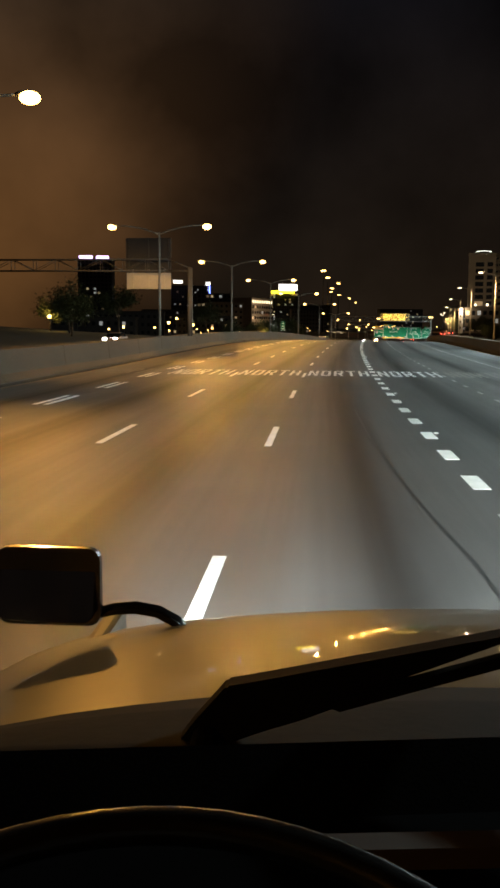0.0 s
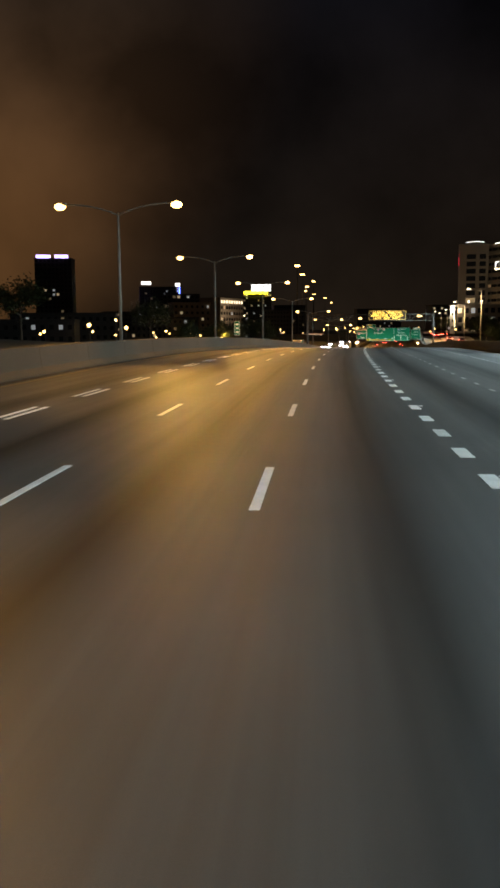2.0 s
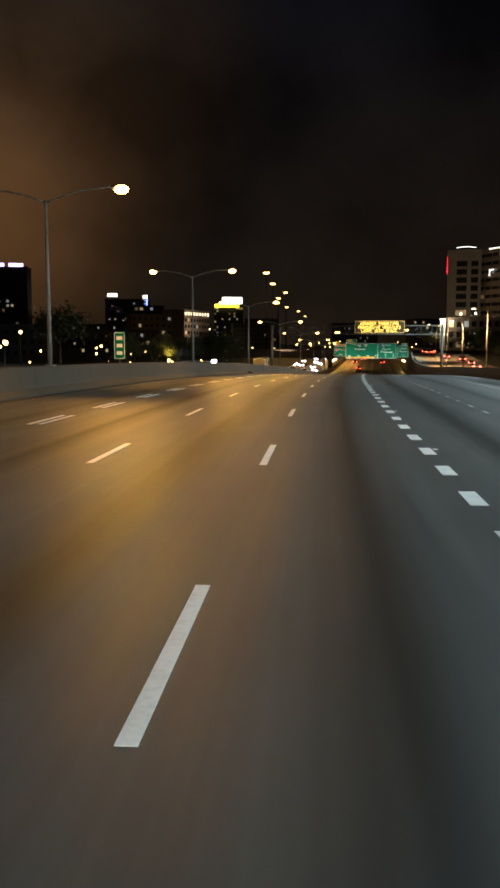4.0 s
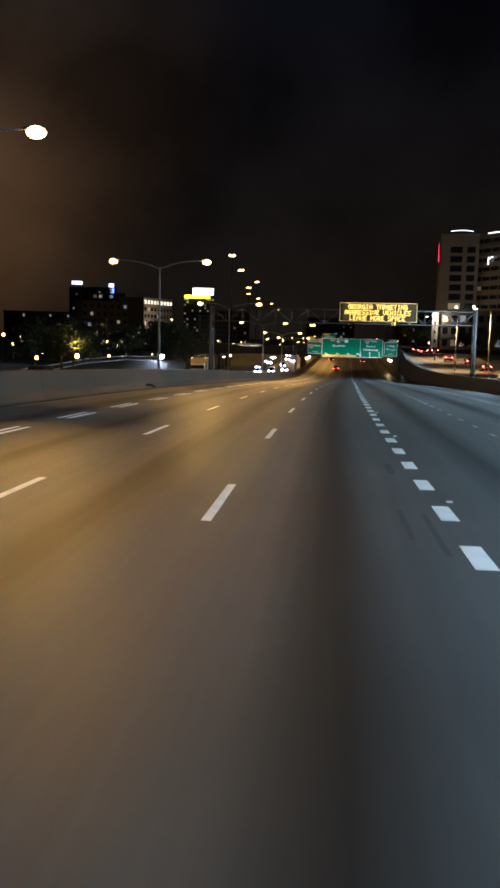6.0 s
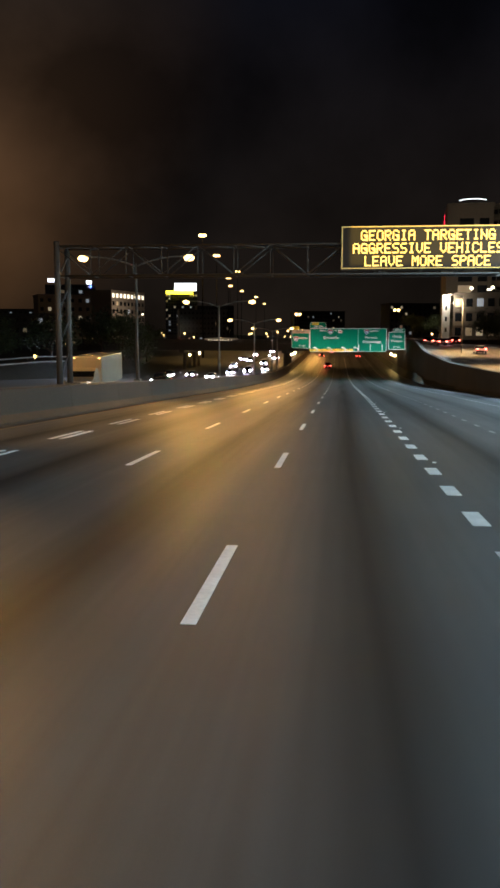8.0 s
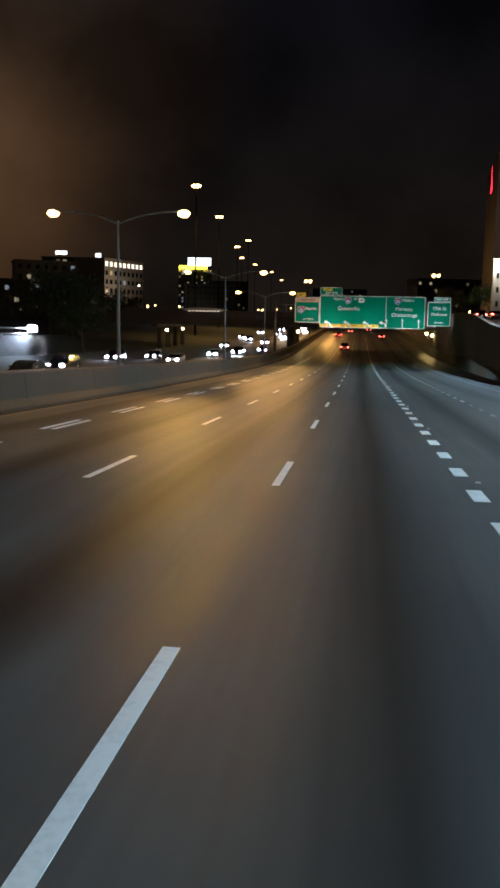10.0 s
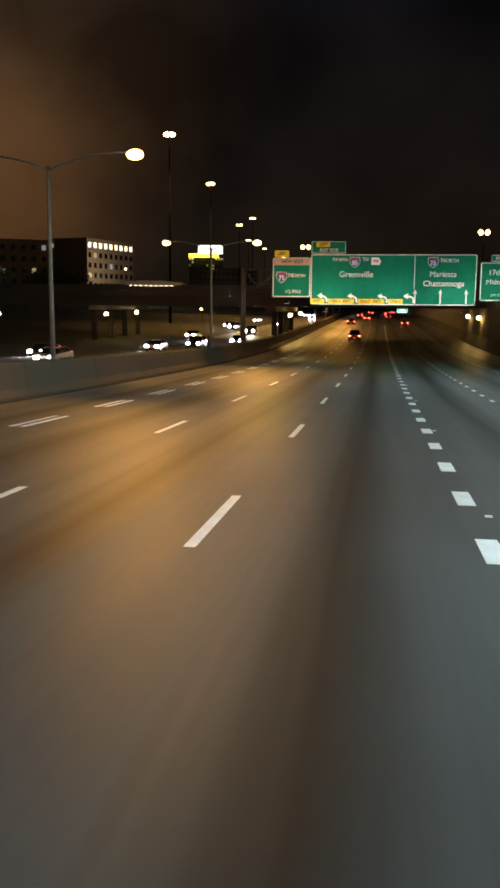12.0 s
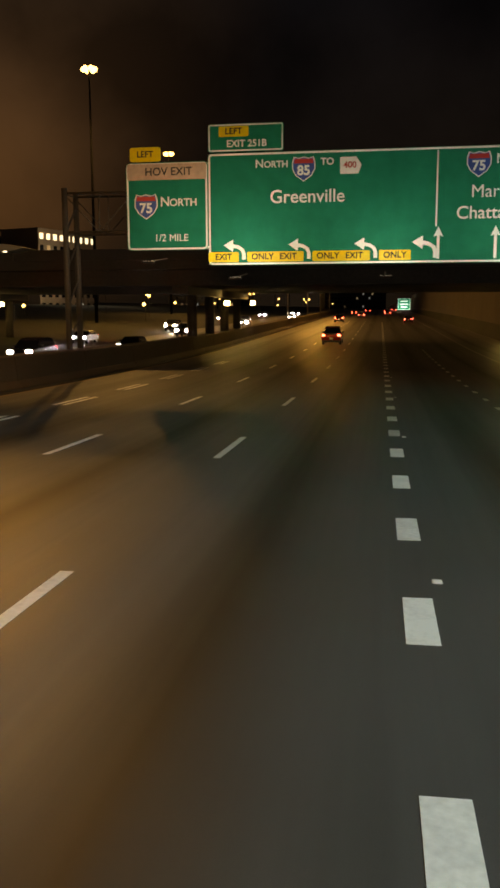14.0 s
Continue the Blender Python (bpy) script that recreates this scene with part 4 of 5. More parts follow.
SHAPES = {
    "sedan": (4.7, 1.82, [(-2.3, 0.35), (-2.34, 0.62), (-2.25, 0.92), (-1.6, 0.98), (0.75, 0.96), (1.9, 0.82), (2.3, 0.62), (2.32, 0.32)],
              [(-1.75, 0.95), (-1.05, 1.38), (0.1, 1.44), (0.55, 1.36), (1.25, 0.95)], 0.32),
    "suv": (4.8, 1.95, [(-2.36, 0.4), (-2.4, 0.75), (-2.34, 1.05), (-1.9, 1.1), (0.9, 1.1), (2.05, 1.0), (2.35, 0.75), (2.38, 0.38)],
            [(-2.28, 1.07), (-2.05, 1.62), (-1.4, 1.74), (0.1, 1.72), (0.6, 1.6), (1.2, 1.08)], 0.37),
    "pickup": (5.7, 2.0, [(-2.85, 0.5), (-2.87, 0.8), (-2.85, 1.12), (-0.9, 1.14), (1.3, 1.14), (2.55, 1.08), (2.82, 0.85), (2.85, 0.48)],
               [(-0.95, 1.1), (-0.85, 1.75), (-0.5, 1.86), (0.6, 1.84), (0.95, 1.74), (1.55, 1.12)], 0.4),
}


def wheel(parent, x, y, r, wide=0.24):
    bm = bmesh.new()
    bmesh.ops.create_cone(bm, cap_ends=True, segments=20, radius1=r, radius2=r, depth=wide, matrix=Matrix.Translation((x, y, r)) @ Matrix.Rotation(radians(90), 4, "Y"))
    bmesh.ops.bevel(bm, geom=[e for e in bm.edges if e.is_boundary or len(e.link_faces) == 2 and abs(e.calc_face_angle(0)) > 1], offset=0.03, segments=2, affect="EDGES")
    w = part("tyre", bm, M_TYRE, parent, "black rubber tyre", smooth=True)
    bm = bmesh.new()
    bmesh.ops.create_cone(bm, cap_ends=True, segments=14, radius1=r * 0.62, radius2=r * 0.5, depth=wide + 0.03, matrix=Matrix.Translation((x, y, r)) @ Matrix.Rotation(radians(90), 4, "Y"))
    part("rim", bm, M_RIM, w, "alloy rim")


def shaped(profile, half, z_in, tuck, bm=None):
    bm = prism(profile, -half, half, "x", bm)
    for v in bm.verts:
        if v.co.z > z_in:
            v.co.x *= 1 - tuck * min(1, (v.co.z - z_in) / 0.6)
    bmesh.ops.bevel(bm, geom=list(bm.edges), offset=0.05, segments=2, affect="EDGES", profile=0.6)
    return bm


def make_car(kind, paint_name, rgb, label):
    """One car, its nose towards +y."""
    ln, wd, low, high, r = SHAPES[kind]
    c = new("car" if kind != "pickup" else "pickup_truck")
    paint = car_paint(paint_name, rgb)
    part("body", shaped(low, wd / 2, 0.8, 0.06), paint, c, smooth=False)
    part("window_glass", shaped(high, wd / 2 - 0.07, low[3][1], 0.2), M_CARGLASS, c, "dark glass")
    roof = [(y, z + 0.012) for y, z in high if z > high[0][1] + 0.25]
    zlo = min(z for _, z in roof)
    part("roof", shaped([(roof[0][0] - 0.05, zlo - 0.02)] + roof + [(roof[-1][0] + 0.05, zlo - 0.02)], wd / 2 - 0.17, 1.2, 0.12), paint, c)
    for sx in (-1, 1):
        for y in (-ln * 0.3, ln * 0.31):
            wheel(c, sx * (wd / 2 - 0.12), y, r)
        # headlights drawn a bit large to make up for missing bloom
        part("headlight", box(sx * (wd / 2 - 0.28) - 0.2, sx * (wd / 2 - 0.28) + 0.2, ln / 2 - 0.16, ln / 2 + 0.0, low[6][1] - 0.06, low[6][1] + 0.2, 0.03), M_HEAD, c, "bright headlight")
        part("tail_light", box(sx * (wd / 2 - 0.2) - 0.15, sx * (wd / 2 - 0.2) + 0.15, -ln / 2 - 0.03, -ln / 2 + 0.12, low[1][1] + 0.12, low[1][1] + 0.3, 0.02), M_TAIL, c, "red tail light")
        part("side_mirror", box(sx * (wd / 2 + 0.07) - 0.09, sx * (wd / 2 + 0.07) + 0.09, ln * 0.13, ln * 0.13 + 0.14, low[3][1] + 0.02, low[3][1] + 0.16, 0.03), M_BUMPER, c)
    part("bumper", box(-wd / 2 + 0.06, wd / 2 - 0.06, -ln / 2 - 0.05, -ln / 2 + 0.1, 0.3, 0.52, 0.04), M_BUMPER, c)
    part("bumper", box(-wd / 2 + 0.06, wd / 2 - 0.06, ln / 2 - 0.1, ln / 2 + 0.04, 0.28, 0.5, 0.04), M_BUMPER, c)
    part("number_plate", box(-0.16, 0.16, -ln / 2 - 0.06, -ln / 2 - 0.03, 0.6, 0.74), M_WHITE, c, "plain white plate")
    if kind == "pickup":
        part("cargo_bed", box(-0.82, 0.82, -2.75, -1.0, 1.08, 1.15, 0.01), M_BUMPER, c, "dark cargo bed")
    return tagged(c, label, "car" if kind != "pickup" else "pickup truck")


def make_box_truck():
    c = new("box_truck")
    paint = car_paint("pale_truck", (0.72, 0.64, 0.5))
    part("cargo_box", box(-1.2, 1.2, -6.2, 0.2, 0.95, 3.25, 0.05), paint, c, "pale smooth cargo box")
    part("cab", shaped([(0.3, 0.6), (0.3, 2.3), (0.9, 2.45), (1.5, 1.75), (2.4, 1.5), (2.5, 0.6)], 1.05, 1.4, 0.1), paint, c)
    part("windscreen", box(-0.9, 0.9, 1.1, 1.5, 1.75, 2.2, 0.03), M_CARGLASS, c, "dark windscreen")
    part("chassis", box(-0.5, 0.5, -6.1, 2.3, 0.55, 0.9, 0.02), M_BUMPER, c)
    for sx in (-1, 1):
        for y in (1.6, -4.6):
            wheel(c, sx * 0.95, y, 0.45, 0.3)
        part("headlight", box(sx * 0.75 - 0.15, sx * 0.75 + 0.15, 2.36, 2.53, 0.95, 1.15, 0.03), M_HEAD, c, "bright headlight")
        part("marker_lamp", box(sx * 1.0 - 0.06, sx * 1.0 + 0.06, 0.2, 0.26, 3.1, 3.18), M_SODIUM, c, "amber marker lamp")
    return tagged(c, "pale box truck with lit headlights on the oncoming lanes", "truck")


def beam(s, lat, h, ahead, power):
    ld = bpy.data.lights.new("headlight_beam", "SPOT")
    ld.energy, ld.color, ld.spot_size, ld.spot_blend, ld.shadow_soft_size = power, (0.92, 0.96, 1.0), radians(50), 0.9, 0.1
    lo = new("headlight_beam", ld)
    lo.matrix_basis = look(along(s, lat, h), along(s + ahead, lat, -0.1))


def park(made, s, lat, away, h=0.0, group="", first=[]):
    m = stand(s, lat, h, 0 if away else 180, True)
    if made.name in first:
        ob = copy_thing(made, m)
    else:
        first.append(made.name)
        made.matrix_basis = m
        ob = made
    if group:
        ob["group"] = group
    return ob


dark_sedan = make_car("sedan", "dark_grey", (0.05, 0.05, 0.055), "dark grey sedan with its lights on")
silver_sedan = make_car("sedan", "silver", (0.4, 0.41, 0.42), "silver sedan with its lights on")
dark_suv = make_car("suv", "black", (0.02, 0.02, 0.022), "black sport utility car with its lights on")
red_pickup = make_car("pickup", "deep_red", (0.28, 0.012, 0.012), "deep red pickup truck with red tail lights on the lanes ahead")
box_truck = make_box_truck()
park(red_pickup, 469, -1.75, True)
for made, s, lat in ((dark_suv, 562, -5.4), (dark_sedan, 556, 8.8), (silver_sedan, 612, -1.8), (dark_suv, 640, 5.4), (dark_sedan, 668, -5.4), (silver_sedan, 700, 5.4), (dark_sedan, 735, -1.8), (dark_suv, 765, 9)):
    park(made, s, lat, True, 0, "traffic ahead")
for made, s, lat in ((silver_sedan, 98, -25), (dark_suv, 352, -27), (dark_sedan, 409, -31.8), (silver_sedan, 429, -25.2), (dark_suv, 437, -21.8), (dark_sedan, 452, -18.6), (dark_suv, 510, -29), (silver_sedan, 535, -21.5), (dark_sedan, 560, -25.4), (silver_sedan, 590, -18.2), (dark_suv, 615, -29), (dark_sedan, 331, -22.3), (silver_sedan, 394, -24.9), (dark_suv, 396, -34.5), (dark_sedan, 525, -32.8), (silver_sedan, 470, -29.5), (dark_suv, 488, -22.0), (dark_sedan, 240, -25.4), (silver_sedan, 575, -33), (dark_suv, 640, -22), (silver_sedan, 660, -26)):
    park(made, s, lat, False, -0.02, "oncoming traffic")
    beam(s - 2.5, lat, 0.75, -26, 420)
park(box_truck, 285, -18.6, False, -0.02)
for made, s, lat in ((silver_sedan, 296, 26), (dark_sedan, 338, 29.4), (silver_sedan, 373, 26), (silver_sedan, 361, 29.4), (dark_sedan, 398, 22.3), (dark_suv, 405, 25.8), (silver_sedan, 412, 22.6), (dark_sedan, 421, 26), (dark_suv, 428, 22.4), (dark_sedan, 437, 26.2)):
    park(made, s, lat, True, ramp_rise(s) + 0.02, "ramp traffic")


# ---- trees ----
M_BARK = material("tree_bark", (0.09, 0.065, 0.045), rough=0.9, spread=0.35, grain=10, stain=2, bump=0.6)


def leaf_material(name, rgb):
    m = material(name, rgb, rough=0.6, spread=0.35, grain=2.0, stain=0.5, bump=0.0)
    nt = m.node_tree
    geo = nt.nodes.new("ShaderNodeNewGeometry")
    ramp = next(n for n in nt.nodes if n.type == "VALTORGB")
    mix = nt.nodes.new("ShaderNodeMix")
    mix.data_type, mix.blend_type = "RGBA", "MULTIPLY"
    mix.inputs["Factor"].default_value = 0.6
    nt.links.new(ramp.outputs[0], mix.inputs[6])
    nt.links.new(geo.outputs["Random Per Island"], mix.inputs[7])
    nt.links.new(mix.outputs[2], nt.nodes["Principled BSDF"].inputs["Base Color"])
    return m


M_LEAF = leaf_material("dark_leaves", (0.065, 0.085, 0.03))


def tree(name_seed, h, spread, leaves=2600):
    rnd = random.Random(name_seed)
    t = new("tree")
    bm = bmesh.new()
    base = Vector((0, 0, -0.3))
    trunk = [base, Vector((rnd.uniform(-0.2, 0.2), rnd.uniform(-0.2, 0.2), h * 0.28)), Vector((rnd.uniform(-0.5, 0.5), rnd.uniform(-0.5, 0.5), h * 0.62))]
    r = h * 0.024
    for a, b, k in zip(trunk, trunk[1:], (1.0, 0.7)):
        rod(a, b, r * k, r * k * 0.72, 9, bm)
    tips = []
    for i in range(11):
        start = trunk[1].lerp(trunk[2], rnd.random())
        a = 2 * math.pi * i / 11 + rnd.uniform(-0.3, 0.3)
        out = spread * rnd.uniform(0.5, 0.95)
        tip = start + Vector((math.cos(a) * out, math.sin(a) * out, h * rnd.uniform(0.05, 0.38)))
        mid = start.lerp(tip, 0.5) + Vector((0, 0, h * 0.04))
        rod(start, mid, r * 0.42, r * 0.28, 6, bm)
        rod(mid, tip, r * 0.28, r * 0.1, 6, bm)
        tips += [mid, tip, mid.lerp(tip, 0.6)]
    tips.append(trunk[2] + Vector((0, 0, h * 0.25)))
    part("trunk", bm, M_BARK, t, smooth=True)
    verts, faces = [], []
    for i in range(leaves):
        c = rnd.choice(tips)
        d = Vector((rnd.gauss(0, 1), rnd.gauss(0, 1), rnd.gauss(0, 0.8)))
        p = c + d * spread * 0.2
        if p.z < h * 0.2:
            continue
        u = Vector((rnd.uniform(-1, 1), rnd.uniform(-1, 1), rnd.uniform(-1, 1))).normalized()
        w = u.orthogonal().normalized()
        k = h * rnd.uniform(0.016, 0.034)
        n = len(verts)
        verts += [p - u * k, p + w * k * 0.55, p + u * k, p - w * k * 0.55]
        faces.append((n, n + 1, n + 2, n + 3))
    me = bpy.data.meshes.new("crown")
    me.from_pydata([tuple(v) for v in verts], [], faces)
    me.materials.append(M_LEAF)
    cr = new("crown", me)
    cr.parent = t
    cr["kind"] = "stuff"
    return tagged(t, "dark leafy tree at the roadside by night", "tree", "roadside trees")


def side_height(s, a):
    if a < 0:
        return 0.2 + min(6, (-37 - a) * 0.05)
    return -0.35 + ramp_rise(s)


tree_a, tree_b = tree(3, 13.0, 5.4), tree(8, 9.5, 4.4)
first_trees = set()
for i, (k, s, lat, size) in enumerate(((tree_a, 428, -52, 1.15), (tree_b, 416, -46, 1.05), (tree_a, 440, -61, 1.2), (tree_b, 300, -44, 0.9), (tree_b, 330, -60, 1.0), (tree_a, 260, -52, 0.9), (tree_b, 130, -42, 0.85), (tree_b, 169, -62, 0.75), (tree_b, 303, -43, 0.8),
                                       (tree_b, 150, -50, 1.0), (tree_a, 205, -60, 0.9), (tree_b, 372, -62, 1.0), (tree_a, 385, -56, 1.0), (tree_a, 480, -58, 1.0), (tree_b, 343, 38.5, 0.8), (tree_b, 361, 40, 0.9),
                                       (tree_a, 380, 39.5, 0.75), (tree_b, 400, 38, 0.9), (tree_b, 318, 39, 0.7), (tree_a, 505, 34, 0.8), (tree_b, 525, 30, 0.8), (tree_a, 560, 30, 0.8), (tree_b, 437, 38, 0.85), (tree_b, 446, 42.5, 0.9), (tree_b, 434, 44, 0.75))):
    m = stand(s, lat, side_height(s, lat), 47 * i)
    if k.name not in first_trees:
        first_trees.add(k.name)
        k.matrix_basis = m @ Matrix.Diagonal((size, size, size, 1))
    else:
        ob = copy_thing(k, m)
        ob.matrix_basis = m @ Matrix.Diagonal((size, size, size * (0.9 + 0.02 * (i % 6)), 1))


# ---- buildings ----
M_FACADE = material("tower_facade_concrete", (0.19, 0.15, 0.105), rough=0.8, spread=0.2, grain=2, stain=0.08, bump=0.1)
M_BRICK = material("tan_hotel_wall", (0.30, 0.22, 0.15), rough=0.85, spread=0.25, grain=3, stain=0.1, bump=0.1)
M_DARKBLD = material("dark_office_wall", (0.026, 0.025, 0.026), rough=0.5, spread=0.3, grain=1, stain=0.1, bump=0.0)
M_PANE = material("dark_window_glass", (0.015, 0.017, 0.02), rough=0.1, spread=0.2, bump=0.0)
M_LITWARM = lamp_glass("lit_window_warm", (1.0, 0.78, 0.48), 0.2)
M_LITROW = lamp_glass("lit_window_row", (1.0, 0.85, 0.6), 1.6)
M_LITCOOL = lamp_glass("lit_window_cool", (0.85, 0.92, 1.0), 0.14)
M_LITDIM = lamp_glass("lit_window_dim", (1.0, 0.75, 0.45), 0.05)
M_WHITEGLOW = lamp_glass("lit_white_panel", (0.96, 0.98, 1.0), 1.6)
M_BLUEGLOW = lamp_glass("lit_blue_panel", (0.12, 0.2, 1.0), 4.0)
M_PURPLEGLOW = lamp_glass("lit_violet_strip", (0.55, 0.4, 1.0), 3.0)
M_YELLOWGLOW = lamp_glass("lit_yellow_strip", (1.0, 0.85, 0.05), 3.0)
M_REDGLOW = lamp_glass("lit_red_mark", (1.0, 0.02, 0.05), 2.6)


def building(x, y, z, turn, w, d, floors, fh, cols, wall, label, lit=0.1, seed=1, row=None, bands=0.0, win=(0.6, 0.55), bays=None):
    """A block whose front (-y) carries windows. row: the storey whose windows are all lit."""
    rnd = random.Random(seed)
    b = thing("building", Matrix.Translation((x, y, z)) @ Matrix.Rotation(radians(turn), 4, "Z"), label, "building")
    h = floors * fh
    part("wall", box(0, w, 0, d, -6, h), wall, b)
    part("roof", box(-0.3, w + 0.3, -0.3, d + 0.3, h, h + 1.0, 0.1), wall, b)
    cw = w / cols
    pane = mesh_of(box(-cw * win[0] / 2, cw * win[0] / 2, -0.02, 0.25, -fh * win[1] / 2, fh * win[1] / 2), "window", M_PANE)
    glow = [mesh_of(box(-cw * win[0] / 2, cw * win[0] / 2, -0.02, 0.25, -fh * win[1] / 2, fh * win[1] / 2), "window", mm) for mm in (M_LITWARM, M_LITCOOL, M_LITDIM, M_LITROW)]
    for f in range(floors):
        if bands:
            part("ledge", box(0, w, -bands, 0, f * fh - 0.35, f * fh + 0.35), wall, b)
        for c in range(cols if bays is None else 0):
            on = row == f or rnd.random() < lit * 0.6
            me = (glow[3] if row == f else rnd.choice(glow[:3])) if on else pane
            again("window", me, b, Matrix.Translation(((c + 0.5) * cw, -0.05, (f + 0.55) * fh)))
        for x0, x1 in bays or ():
            if 2 <= f < floors - 1:
                on = rnd.random() < lit
                part("window", box(x0, x1, -0.03, 0.25, (f + 0.24) * fh, (f + 0.90) * fh), M_LITDIM if on else M_PANE, b)
                part("ledge", box(x0 - 0.1, x1 + 0.1, -0.3, 0.0, (f + 0.12) * fh, (f + 0.20) * fh), wall, b)
    return b, h


# right-hand tower with its wing
b, h = building(91.5, 512, 1.0, -12, 15, 48, 12, 3.72, 5, M_FACADE, "tall concrete tower with dark window bays and a lit roof edge", 0.08, 4, None, 0.0, (0.66, 0.5), ((3.9, 8.6), (10.4, 13.6)))
arc = [Vector((3.6 + 1.1 * k, -0.45, h + 1.35 + 0.9 * math.sin(math.pi * (k + 2) / 12))) for k in range(9)]
part("roof_light", tube(arc, 0.16, 6), M_WHITEGLOW, b, "curved white light strip on the roof edge")
bm = tube([(-0.3, 23.5, h + 0.2), (-0.3, 22.6, h - 2.6), (-0.3, 21.6, h - 5.2), (-0.3, 20.0, h - 7.6)], [0.05, 0.08, 0.13, 0.16], 6)
tube([(-0.3, 21.8, h - 4.8), (-0.3, 23.2, h - 6.2), (-0.3, 23.8, h - 8.0)], [0.08, 0.1, 0.09], 6, bm)
part("roof_mark", bm, M_REDGLOW, b, "plain glowing red mark")
b, h = building(106, 514, 1.0, -67, 80, 16, 12, 3.7, 16, M_FACADE, "long concrete office block with banded storeys", 0.06, 9, None, 0.9, (0.9, 0.42))
part("roof_light", box(8, 30, -0.5, -0.3, h + 0.9, h + 1.3), M_WHITEGLOW, b, "white light strip on the roof edge")
bm = bmesh.new()
for p0, p1 in (((9.6, -1.1, h - 11.2), (9.8, -1.1, h - 8.2)), ((9.8, -1.1, h - 9.4), (11.4, -1.1, h - 8.3)), ((11.4, -1.1, h - 8.3), (12.4, -1.1, h - 8.4))):
    rod(p0, p1, 0.22, 0.22, 6, bm)
part("wall_mark", bm, M_WHITEGLOW, b, "plain glowing white mark")
b, h = building(83, 470, 1.0, -30, 22, 14, 3, 4.2, 7, M_FACADE, "low pale building with a few lit windows", 0.45, 15, None, 0.2)
# hotel with one lit storey
building(-48, 706, -4, 65.6, 37, 18, 7, 4.4, 9, M_BRICK, "tan hotel block with one row of lit windows", 0.08, 5, 6, 0.2, (0.5, 0.5))
building(-75, 640, -4, 20, 26, 16, 6, 4.2, 7, M_BRICK, "tan apartment block with scattered lit windows", 0.2, 6, None, 0.2, (0.42, 0.42))
# far skyline
b, h = building(-66, 1416, 0, 2, 44, 30, 15, 4.0, 12, M_DARKBLD, "dark far office tower with lit rooftop panels", 0.2, 11)
part("roof_panel", box(12.5, 43, -2, 0, 64.6, 75), M_WHITEGLOW, b, "glowing white rooftop panel")
part("roof_panel", box(1, 38, -4, -2.2, 60, 64.5), M_YELLOWGLOW, b, "glowing yellow rooftop strip")
b, h = building(-200, 1380, 0, 4, 40, 30, 17, 4.1, 10, M_DARKBLD, "dark far tower with blue lights", 0.22, 12)
part("roof_panel", box(31, 38, -2, 0, 71, 76), M_WHITEGLOW, b, "glowing white rooftop panel")
part("roof_panel", box(36, 38, -2, -0.2, 55, 70), M_BLUEGLOW, b, "glowing blue strip")
b, h = building(-232, 1420, 0, 4, 26, 24, 18, 4.0, 6, M_DARKBLD, "dark far tower with a white rooftop sign", 0.12, 13)
part("roof_panel", box(4, 19, -2, 0, 76, 81), M_WHITEGLOW, b, "glowing white rooftop panel")
b, h = building(-246, 900, 0, 6, 36, 26, 18, 4.1, 9, M_DARKBLD, "dark tower with violet light strips at its top", 0.06, 14)
for x0, x1 in ((2, 16), (20, 33)):
    part("roof_panel", box(x0, x1, -1, 0, 74.5, 77.5), M_PURPLEGLOW, b, "glowing violet strip")
building(-112, 846, -2, 8, 34, 20, 9, 4.2, 8, M_DARKBLD, "dark office block with scattered lit windows", 0.15, 16)
for i, (x, y, w, fl) in enumerate(((-20, 900, 40, 6), (-150, 760, 60, 5), (-90, 560, 40, 3), (-120, 430, 46, 3), (-105, 345, 34, 2), (-14, 1150, 40, 9), (95, 1200, 60, 8), (120, 760, 50, 6))):
    building(x, y, -2, 8, w, 18, fl, 4.0, max(6, int(w / 3)), M_DARKBLD, "low dark building with a few lit windows", 0.13, 30 + i, None, 0.0, (0.45, 0.4))


# ---- lamps over the yards beside the road ----
def yard_lamp(first=[]):
    root = new("yard_lamp")
    part("pole", rod((0, 0, -2), (0, 0, 7.0), 0.09, 0.06, 8), M_STEEL, root)
    bm = bmesh.new()
    bmesh.ops.create_uvsphere(bm, u_segments=8, v_segments=6, radius=0.38, matrix=Matrix.Translation((0, -0.3, 7.0)))
    part("lamp_head", bm, M_SODIUM, root, "glowing amber lamp", smooth=True)
    return tagged(root, "small post lamp glowing over a yard", "street lamp", "yard lamps")


yl = yard_lamp()
rnd = random.Random(21)
spots = [(150, -70), (172, -96), (207, -47.5), (224, -46.2), (250, -75), (275, -66), (300, -82), (325, -58), (345, -90), (372, -70), (398, -64), (420, -98), (445, -78), (470, -110), (500, -90), (525, -62), (548, -44), (560, -75), (580, -52),
         (610, -40), (640, -60), (660, -36), (690, -48), (720, -34), (745, -52), (700, 30), (650, 26), (740, 34), (600, 42), (780, -30), (820, -36), (850, 24), (299, -41.2)]
spots += [(165, -60), (268, -98), (315, -105), (338, -70), (356, -62), (388, -88), (408, -120), (432, -70), (456, -96), (486, -72), (512, -116), (538, -84), (566, -100), (590, -66), (628, -84), (652, -72), (676, -62), (705, -70), (735, -66), (770, -54), (800, -46), (840, -52), (880, -40), (910, -26)]
for i, (s, lat) in enumerate(spots):
    m = stand(s, lat, rnd.uniform(-4.0, 2.5) if s > 240 else -2.8, rnd.uniform(0, 360))
    if i:
        copy_thing(yl, m)
    else:
        yl.matrix_basis = m


